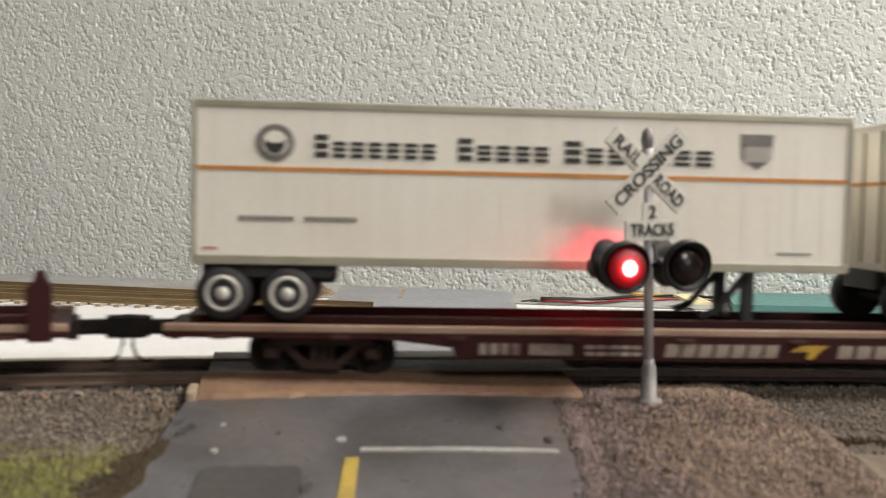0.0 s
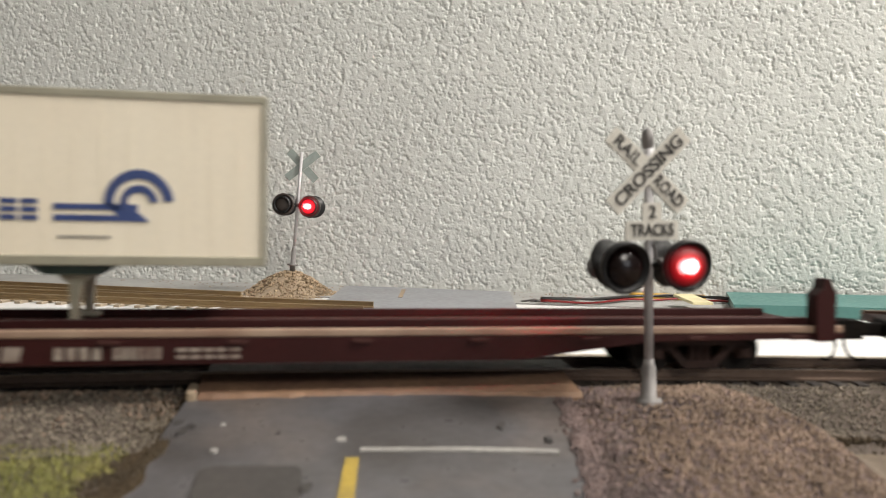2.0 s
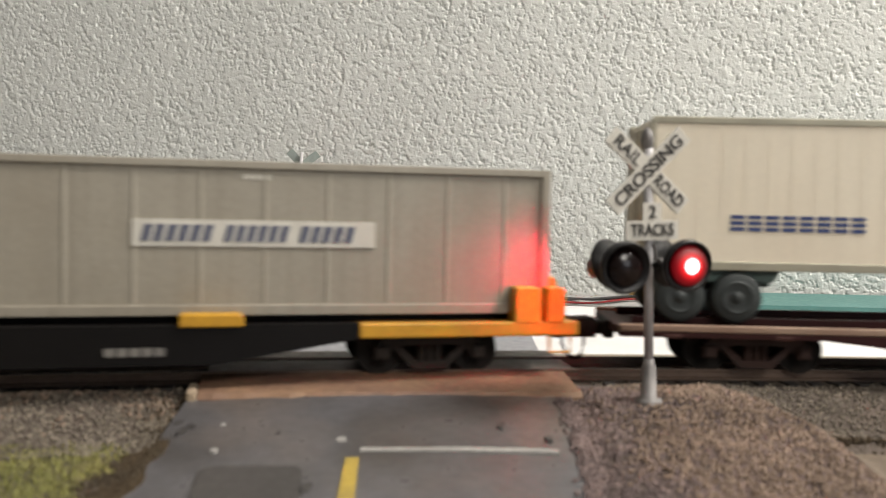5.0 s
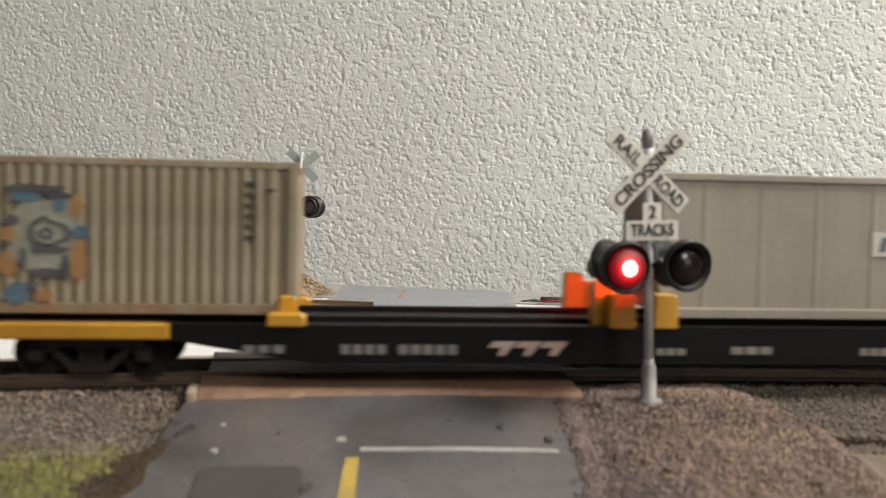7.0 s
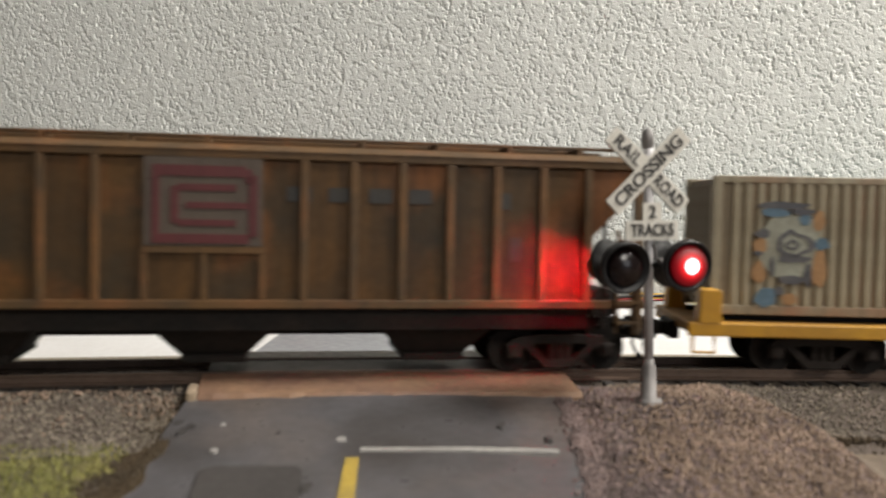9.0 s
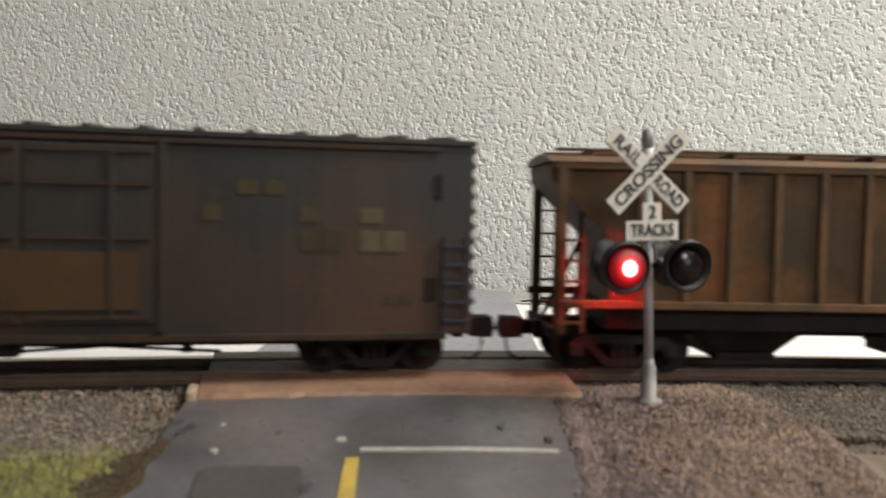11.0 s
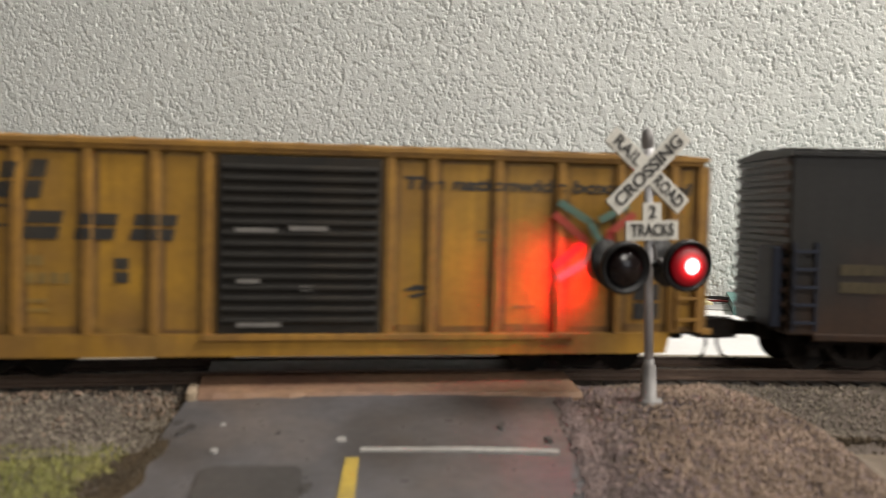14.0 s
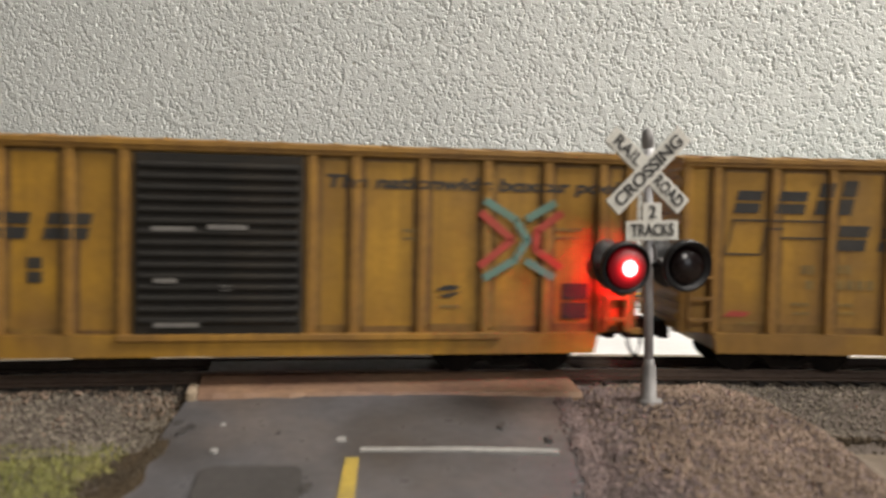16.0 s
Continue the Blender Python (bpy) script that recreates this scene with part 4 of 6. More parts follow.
def coupler(parent, x, way, reach=0.0092):
    b = B()
    k = x + (reach - 0.0082) * way
    box(b, x - 0.001 * way, k + 0.0055 * way, -0.0018, 0.0018, 0.0078, 0.0110, 0.0004)
    poly(b, [(k + 0.0030 * way, 0.0072), (k + 0.0082 * way, 0.0070), (k + 0.0090 * way, 0.0090), (k + 0.0082 * way, 0.0118), (k + 0.0030 * way, 0.0116)], -0.0034, 0.0026)
    box(b, x - 0.001 * way, x + 0.0016 * way, -0.0060, 0.0060, 0.0074, 0.0116, 0.0004)
    c = part("coupler", b, M["under"], parent, "dark knuckle coupler")
    x = k
    b = B()
    tube(b, [(x + 0.0066 * way, 0, 0.0080), (x + 0.0066 * way, -0.0003, 0.0052), (x + 0.0056 * way, -0.0010, 0.0028), (x + 0.0036 * way, -0.0016, 0.0017), (x + 0.0018 * way, -0.0016, 0.0021)], 0.00035)
    part("trip_pin", b, M["under"], c, "curved trip pin", True)


def ladder(parent, x0, x1, y, z0, z1, count, m, name="ladder"):
    b = B()
    w = 0.00028
    for x in (x0, x1):
        box(b, x - w, x + w, y - 0.0009, y, z0, z1)
    for i in range(count):
        z = z0 + (z1 - z0) * (i + 0.5) / count
        box(b, x0 - 0.0003, x1 + 0.0003, y - 0.0013, y - 0.0008, z - 0.0003, z + 0.0003)
    part(name, b, m, parent)


def wall_shell(parent, pts, m, label, half=HALF):
    """The body of a car as one prism of its side outline, edges softened."""
    b = poly(B(), pts, -half, half)
    bmesh.ops.bevel(b, geom=b.edges[:], offset=0.00035, segments=1, affect="EDGES")
    return part("body", b, m, parent, label)


def roof(parent, x0, x1, z, m, half=HALF, ribs=14, rise=0.0016, proud=0.0007):
    b = B()
    prof = [(-half - 0.0005, z - 0.0010), (-half - 0.0005, z), (0, z + rise), (half + 0.0005, z), (half + 0.0005, z - 0.0010)]
    a = [b.verts.new((x0, y, q)) for y, q in prof]
    c = [b.verts.new((x1, y, q)) for y, q in prof]
    for i in range(5):
        b.faces.new((a[i], c[i], c[(i + 1) % 5], a[(i + 1) % 5]))
    b.faces.new(a)
    b.faces.new(c[::-1])
    top = part("roof", b, m, parent, "ribbed metal roof")
    me = None
    for i in range(ribs):
        if me is None:
            b = B()
            q = [(-half - 0.0004, z + 0.0001), (-half - 0.0003, z + proud), (0, z + rise + proud - 0.0001), (half + 0.0003, z + proud), (half + 0.0004, z + 0.0001)]
            a = [b.verts.new((-0.0009, y, h)) for y, h in q]
            c = [b.verts.new((0.0009, y, h)) for y, h in q]
            for k in range(5):
                b.faces.new((a[k], c[k], c[(k + 1) % 5], a[(k + 1) % 5]))
            b.faces.new(a)
            b.faces.new(c[::-1])
            o = part("roof_rib", b, m, top)
            me = o.data
        else:
            o = new("roof_rib", me)
            o.parent = top
        o.location = (x0 + (x1 - x0) * (i + 0.5) / ribs, 0, 0)
    return top


def end_ribs(parent, x, way, z0, z1, m, half=HALF, count=9):
    me = None
    h = (z1 - z0) / count * 0.32
    for i in range(count):
        if me is None:
            o = part("end_corrugation", poly(B(), [(0, -h), (0.0009 * way, -h * 0.4), (0.0009 * way, h * 0.4), (0, h)], -half + 0.0012, half - 0.0012), m, parent)
            me = o.data
        else:
            o = new("end_corrugation", me)
            o.parent = parent
        o.location = (x, 0, z0 + (z1 - z0) * (i + 0.5) / count)


def yellow_boxcar(label):
    c = empty("boxcar", pose(0, 0, 0), label, "boxcar", "yellow boxcars")
    n = -HALF
    lo = 0.0063
    body = wall_shell(c, [(0, 0.0106), (0.0075, 0.0106), (0.0085, lo), (0.1715, lo), (0.1725, 0.0106), (0.180, 0.0106), (0.180, 0.0492), (0, 0.0492)], M["yellow"], "weathered yellow body side", HALF - 0.0010)
    for y0, y1 in ((n, n + 0.0012), (-n - 0.0012, -n)):
        b = B()
        box(b, 0.0, 0.180, y0, y1, 0.0474, 0.0494, 0.0002)
        part("top_chord", b, M["grime_yellow"], c, "grimy yellow top chord")
        b = B()
        poly(b, [(0.0085, lo - 0.0003), (0.1715, lo - 0.0003), (0.1725, 0.0105), (0.0075, 0.0105)], y0, y1)
        part("side_sill", b, M["yellow"], c, "yellow side sill")
    roof(c, -0.0006, 0.1806, 0.0494, M["grime_yellow"], ribs=15, proud=0.0003)
    xs = (0.0006, 0.0075, 0.0208, 0.0340, 0.0475, 0.0605, 0.0710, 0.1086, 0.1177, 0.1322, 0.1463, 0.1600, 0.1727, 0.1793)
    me = None
    for y in (n, -n):
        for x in xs:
            if me is None:
                b = B()
                sg = 0.0010
                poly(b, [(-0.0010, 0.0106), (0.0010, 0.0106), (0.0010, 0.0474), (-0.0010, 0.0474)], n, n + sg)
                bmesh.ops.bevel(b, geom=[e for e in b.edges if abs(e.verts[0].co.z - e.verts[1].co.z) > 0.01], offset=0.00025, segments=1, affect="EDGES")
                o = part("side_post", b, M["grime_yellow"], c)
                me = o.data
            else:
                o = new("side_post", me)
                o.parent = c
            o.location = (x, 0 if y < 0 else -2 * n - 0.0010, 0)
    b = B()
    rnd = random.Random(6)
    yb = n + 0.00095
    for x in xs[1:]:
        for d, w in ((-0.00155, 0.0005), (0.00150, 0.00075)):
            box(b, x + d - w, x + d + w, yb, yb + 0.0003, 0.0108, 0.0474)
    for x0, x1 in zip(xs[1:], xs[2:]):
        if x1 - x0 < 0.03:
            box(b, x0, x1, yb, yb + 0.0003, 0.0464, 0.0475)
            box(b, x0, x1, yb, yb + 0.0003, 0.0106, 0.0106 + rnd.uniform(0.0008, 0.0022))
    tagged(part("grime", b, M["grime"], c, "dark grime along the posts"), kind="stuff")
    for side in (-1, 1):
        y = HALF * side
        b = B()
        box(b, 0.0730, 0.1068, y, y - side * 0.0011, 0.0105, 0.0470, 0.0002)
        door = part("door", b, M["door_black"], c, "black ribbed sliding door")
        k = 15
        me_rib = None
        for i in range(k):
            z = 0.0122 + (0.0455 - 0.0122) * (i + 0.5) / k
            if me_rib is None:
                b = B()
                a0 = [b.verts.new(v) for v in ((0.0740, y, -0.0009), (0.0740, y + side * 0.0006, -0.0002), (0.0740, y + side * 0.0006, 0.0003), (0.0740, y, 0.0008))]
                a1 = [b.verts.new((0.1058, v.co.y, v.co.z)) for v in a0]
                for q in range(4):
                    b.faces.new((a0[q], a1[q], a1[(q + 1) % 4], a0[(q + 1) % 4]))
                b.faces.new(a0)
                b.faces.new(a1[::-1])
                o = part("door_rib", b, M["door_black"], door)
                me_rib = o.data
            else:
                o = new("door_rib", me_rib)
                o.parent = door
            o.location = (0, 0, z)
        if side < 0:
            b = B()
            for x0, x1, z in ((0.0765, 0.0850, 0.0318), (0.0875, 0.0955, 0.0323), (0.077, 0.0815, 0.0215), (0.077, 0.0860, 0.0126), (0.090, 0.0925, 0.0200)):
                box(b, x0, x1, y - 0.00055, y - 0.0003, z - 0.0005, z + 0.0005)
            tagged(part("scuff", b, M["grey_ink"], door, "pale scuffs and stencil marks"), kind="stuff")
        b = B()
        box(b, 0.070, 0.150, y + side * 0.0008, y - side * 0.0006, 0.0093, 0.0106, 0.0001)
        part("door_track", b, M["grime_yellow"], c, "lower door track")
    for x0, x1 in ((0.0016, 0.0068), (0.1737, 0.1785)):
        ladder(c, x0, x1, n, 0.0112, 0.0300, 4, M["grime_yellow"])
        ladder(c, x0, x1, -n + 0.0012, 0.0112, 0.0460, 7, M["grime_yellow"])
    end_ribs(c, 0.0, -1, 0.012, 0.048, M["yellow"])
    end_ribs(c, 0.180, 1, 0.012, 0.048, M["yellow"])
    # painted emblem in plain slanted shapes
    y = n + 0.0010

    def over_posts(o):
        """Carries a painted shape over the fronts of the side posts that it crosses."""
        all_of = B()
        all_of.from_mesh(o.data)
        for x in xs:
            q = B()
            q.from_mesh(o.data)
            for at, way in ((x - 0.0008, -1), (x + 0.0008, 1)):
                bmesh.ops.bisect_plane(q, geom=q.verts[:] + q.edges[:] + q.faces[:], plane_co=(at, 0, 0), plane_no=(way, 0, 0), clear_outer=True)
            if q.verts:
                for v in q.verts:
                    v.co.y -= 0.0009
                tmp = bpy.data.meshes.new("piece")
                q.to_mesh(tmp)
                all_of.from_mesh(tmp)
                bpy.data.meshes.remove(tmp)
            q.free()
        all_of.to_mesh(o.data)
        all_of.free()

    def paint(name, shapes, m, lab):
        q = B()
        for pts in shapes:
            poly(q, pts, y - 0.00022, y)
        over_posts(part(name, q, m, c, lab))

    def slant(x0, x1, z0, z1):
        d = 0.22 * (z1 - z0)
        return [(x0, z0), (x1, z0), (x1 + d, z1), (x0 + d, z1)]
    for x0, x1, z0, z1 in ((0.0115, 0.0172, 0.0374, 0.0424), (0.0206, 0.0276, 0.0374, 0.0424), (0.0300, 0.0330, 0.0374, 0.0444), (0.0352, 0.0384, 0.0374, 0.0450), (0.0350, 0.0418, 0.0294, 0.0350), (0.0448, 0.0524, 0.0294, 0.0346), (0.0556, 0.0640, 0.0294, 0.0346)):
        h = (z1 - z0 - 0.0006) / 2
        for a in (z0, z0 + h + 0.0006):
            lean = 0.22 * (a - z0)
            paint("emblem_stroke", [slant(x0 + lean, x1 + lean, a, a + h)], M["ink_car"], "black slanted emblem block")
    paint("emblem_outline", [slant(0.0098, 0.0102, 0.0282, 0.0358), slant(0.0098, 0.0180, 0.0280, 0.0284), slant(0.0178, 0.0182, 0.0282, 0.0340), slant(0.0114, 0.0330, 0.0356, 0.0360), slant(0.0190, 0.0230, 0.0338, 0.0342), slant(0.0224, 0.0330, 0.0318, 0.0322)], M["ink_car"], "thin black outline of the emblem")
    q = B()
    for x0, x1, z0, z1, k in ((0.0276, 0.0310, 0.0240, 0.0260, 2), (0.0358, 0.0395, 0.0242, 0.0262, 2), (0.0285, 0.0312, 0.0206, 0.0226, 1), (0.0358, 0.0450, 0.0206, 0.0228, 4), (0.0255, 0.0300, 0.0168, 0.0176, 3), (0.0360, 0.0400, 0.0168, 0.0176, 3), (0.0260, 0.0300, 0.0148, 0.0155, 3), (0.0360, 0.0405, 0.0150, 0.0157, 3), (0.0135, 0.0180, 0.0125, 0.0130, 4), (0.128, 0.1325, 0.0318, 0.0326, 4), (0.128, 0.1325, 0.0302, 0.0308, 5), (0.1620, 0.1685, 0.0325, 0.0333, 4), (0.1620, 0.1680, 0.0308, 0.0314, 5), (0.1365, 0.1410, 0.0158, 0.0165, 4)):
        bars(q, x0, x1, z0, z1, y, k, 0.3)
    tagged(part("stencil", q, M["ink_soft"], c, "worn stencilled data bars"), kind="stuff")
    q = B()
    for k in range(2):
        box(q, 0.0527, 0.0555, y - 0.0002, y, 0.0208 + 0.0028 * k, 0.0230 + 0.0028 * k)
        box(q, 0.1640, 0.1700, y - 0.0002, y, 0.0135 + 0.0042 * k, 0.0170 + 0.0042 * k)
    tagged(part("data_plate", q, M["ink_car"], c, "dark inspection plates"), kind="stuff")
    q = B()
    poly(q, [(0.0098, 0.0142), (0.0118, 0.0156), (0.0160, 0.0152), (0.0148, 0.0142)], y - 0.0002, y)
    part("red_mark", q, M["red"], c, "small red scribble")
    q = B()
    for pts in ([(0.1352, 0.0196), (0.1378, 0.0208), (0.1408, 0.0205), (0.1396, 0.0196)], [(0.1362, 0.0184), (0.1384, 0.0190), (0.1412, 0.0193), (0.1380, 0.0180)]):
        poly(q, pts, y - 0.0002, y)
    tagged(part("scribble", q, M["ink_car"], c, "black sprayed scribble"), kind="stuff")
    slogan = lettering("slogan", "The nationwide boxcar pool", 0.0037, M["ink_car"], c, pose(0.1440, y - 0.00005, 0.0421), "faded black slogan", 0.00013, 0.12, width=0.0655)
    over_posts(slogan)
    # crossed arrows: teal and red bands
    def band(m, lab, lists):
        for pts in lists:
            q = B()
            for (x0, z0), (x1, z1) in zip(pts, pts[1:]):
                d = Vector((x1 - x0, z1 - z0)).normalized() * 0.00082
                nx, nz = -d.y, d.x
                poly(q, [(x0 + nx - d.x * .4, z0 + nz - d.y * .4), (x1 + nx + d.x * .4, z1 + nz + d.y * .4), (x1 - nx + d.x * .4, z1 - nz + d.y * .4), (x0 - nx - d.x * .4, z0 - nz - d.y * .4)], y - 0.0012, y - 0.0009)
            part("arrow_emblem", q, m, c, lab)
    cx, cz = 0.1548, 0.0306
    band(M["teal"], "teal crossed arrow band", [[(cx - 0.0088, cz + 0.0082), (cx - 0.002, cz + 0.0042), (cx + 0.0006, cz), (cx - 0.002, cz - 0.0042), (cx - 0.0088, cz - 0.0082)], [(cx + 0.0006, cz + 0.0046), (cx + 0.0066, cz + 0.0080)], [(cx + 0.0006, cz - 0.0046), (cx + 0.0066, cz - 0.0080)]])
    band(M["red"], "red crossed arrow band", [[(cx - 0.0098, cz + 0.0056), (cx - 0.0028, cz), (cx - 0.0098, cz - 0.0056)], [(cx + 0.0082, cz + 0.0058), (cx + 0.0028, cz + 0.0020), (cx + 0.0026, cz - 0.0020), (cx + 0.0082, cz - 0.0058)]])
    b = B()
    box(b, 0.012, 0.168, -0.0100, 0.0100, 0.0062, 0.0105)
    box(b, 0.060, 0.076, -0.0120, 0.0120, 0.0045, 0.0080)
    part("underframe", b, M["under"], c, "dark underframe")
    for x in (0.0270, 0.1530):
        truck(c, x, M["under"])
    coupler(c, 0.0, -1)
    coupler(c, 0.180, 1, 0.0120)
    b = B()
    box(b, 0.1805, 0.1835, -0.0080, -0.0055, 0.020, 0.0245, 0.0004)
    box(b, 0.1805, 0.1830, -0.0180, 0.0180, 0.0100, 0.0112)
    part("brake_gear", b, M["grime_yellow"], c, "end brake gear and step")
    return c


def slate_boxcar():
    c = empty("boxcar", pose(0, 0, 0), "dark slate weathered boxcar with plug doors and rust", "boxcar")
    n = -HALF
    wall_shell(c, [(0, 0.0100), (0.1815, 0.0100), (0.1815, 0.0512), (0, 0.0512)], M["slate"], "dark slate body, rust streaked", HALF - 0.0004)
    roof(c, -0.0004, 0.1819, 0.0514, M["slate"], ribs=17, rise=0.0014)
    for side in (-1, 1):
        y = HALF * side
        b = B()
        box(b, 0.0060, 0.1760, y, y - side * 0.0010, 0.0088, 0.0104, 0.0002)
        part("side_sill", b, M["slate_rust"], c, "rusty side sill")
        b = B()
        box(b, 0.0560, 0.1740, y + side * 0.0005, y - side * 0.0008, 0.0488, 0.0498, 0.0001)
        part("door_rail", b, M["slate_rust"], c, "rusty upper door rail")
        for x0, x1 in ((0.0652, 0.0895), (0.0899, 0.1150)):
            b = B()
            box(b, x0, x1, y + side * 0.0004, y - side * 0.0008, 0.0126, 0.0482, 0.0003)
            d = part("plug_door", b, M["slate"], c, "dark slate plug door")
            for z in (0.0140, 0.0298, 0.0405, 0.0470):
                b = B()
                box(b, x0 + 0.0012, x1 - 0.0008, y + side * 0.0009, y + side * 0.0003, z - 0.0004, z + 0.0004)
                part("door_bar", b, M["slate_rust"], d, "rusty locking bar")
            b = B()
            cyl(b, ((x0 + x1) / 2 + 0.004, y + side * 0.0009, 0.0305), 0.0004, 0.0335, "Z", 8)
            part("door_rod", b, M["slate"], d)
        for x in (0.0636, 0.1162):
            b = B()
            box(b, x - 0.0008, x + 0.0008, y + side * 0.0007, y - side * 0.0006, 0.0110, 0.0498, 0.0002)
            part("door_post", b, M["slate"], c)
    b = B()
    box(b, 0.0700, 0.1120, n - 0.0009, n - 0.0005, 0.0155, 0.0270)
    part("rust_patch", b, M["rust_door"], c, "rusty panel across the doors")
    y = n + 0.0004
    q = B()
    for x0, x1, z0, z1, k in ((0.0118, 0.0222, 0.0238, 0.0262, 4), (0.0118, 0.0258, 0.0198, 0.0222, 6), (0.1567, 0.1621, 0.0335, 0.0367, 1), (0.1567, 0.1669, 0.0275, 0.0319, 2)):
        bars(q, x0, x1, z0, z1, y, k, 0.1, 0.0, 0.0002)
    tagged(part("stencil", q, M["dull_gold"], c, "dull gold stencil bars"), kind="stuff")
    q = B()
    for x0, x1, z0, z1, k in ((0.1440, 0.1500, 0.0335, 0.0367, 1), (0.1440, 0.1540, 0.0275, 0.0319, 2), (0.1310, 0.1420, 0.0390, 0.0420, 2), (0.1240, 0.1290, 0.0335, 0.0367, 1), (0.1625, 0.1690, 0.0165, 0.0185, 2)):
        bars(q, x0, x1, z0, z1, y, k, 0.25, 0.0, 0.0002)
    tagged(part("faded_name", q, M["faint_gold"], c, "faded gold bars of a road name"), kind="stuff")
    q = B()
    for x0, x1, z0, z1 in ((0.0590, 0.0618, 0.0395, 0.0440), (0.0465, 0.0610, 0.0172, 0.0178), (0.0605, 0.0613, 0.0178, 0.0225), (0.0465, 0.0470, 0.0178, 0.0200), (0.1728, 0.1745, 0.0390, 0.0440), (0.1710, 0.1735, 0.0170, 0.0220)):
        box(q, x0, x1, y - 0.0003, y, z0, z1)
    tagged(part("dark_stencil", q, M["under"], c, "black plates and stencil frames"), kind="stuff")
    for x0, x1 in ((0.0008, 0.0060), (0.1750, 0.1800)):
        ladder(c, x0, x1, n - 0.0001, 0.0110, 0.0310, 5, M["slate_blue"])
        ladder(c, x0, x1, -n + 0.0012, 0.0110, 0.0310, 5, M["slate_blue"])
    end_ribs(c, 0.0, -1, 0.012, 0.051, M["slate"], count=12)
    end_ribs(c, 0.1815, 1, 0.012, 0.051, M["slate"], count=12)
    b = B()
    box(b, -0.0032, -0.0006, -0.0165, -0.0060, 0.0115, 0.0300, 0.0005)
    part("brake_gear", b, M["slate_blue"], c, "dark blue end brake gear")
    b = B()
    box(b, 0.010, 0.172, -0.0035, 0.0035, 0.0060, 0.0100)
    for x in (0.052, 0.085, 0.120):
        box(b, x, x + 0.002, -0.0140, 0.0140, 0.0060, 0.0100)
    tube(b, [(0.046, -0.014, 0.0064), (0.060, -0.015, 0.0078), (0.075, -0.015, 0.0062), (0.105, -0.015, 0.0078), (0.128, -0.015, 0.0064)], 0.0004)
    box(b, 0.0845, 0.0885, -0.0160, -0.0100, 0.0058, 0.0086, 0.0004)
    part("underframe", b, M["under"], c, "dark underframe with rods")
    for x in (0.0190, 0.1610):
        truck(c, x, M["under"])
    coupler(c, 0.0, -1, 0.0120)
    coupler(c, 0.1815, 1)
    return c


HOP = 0.1895


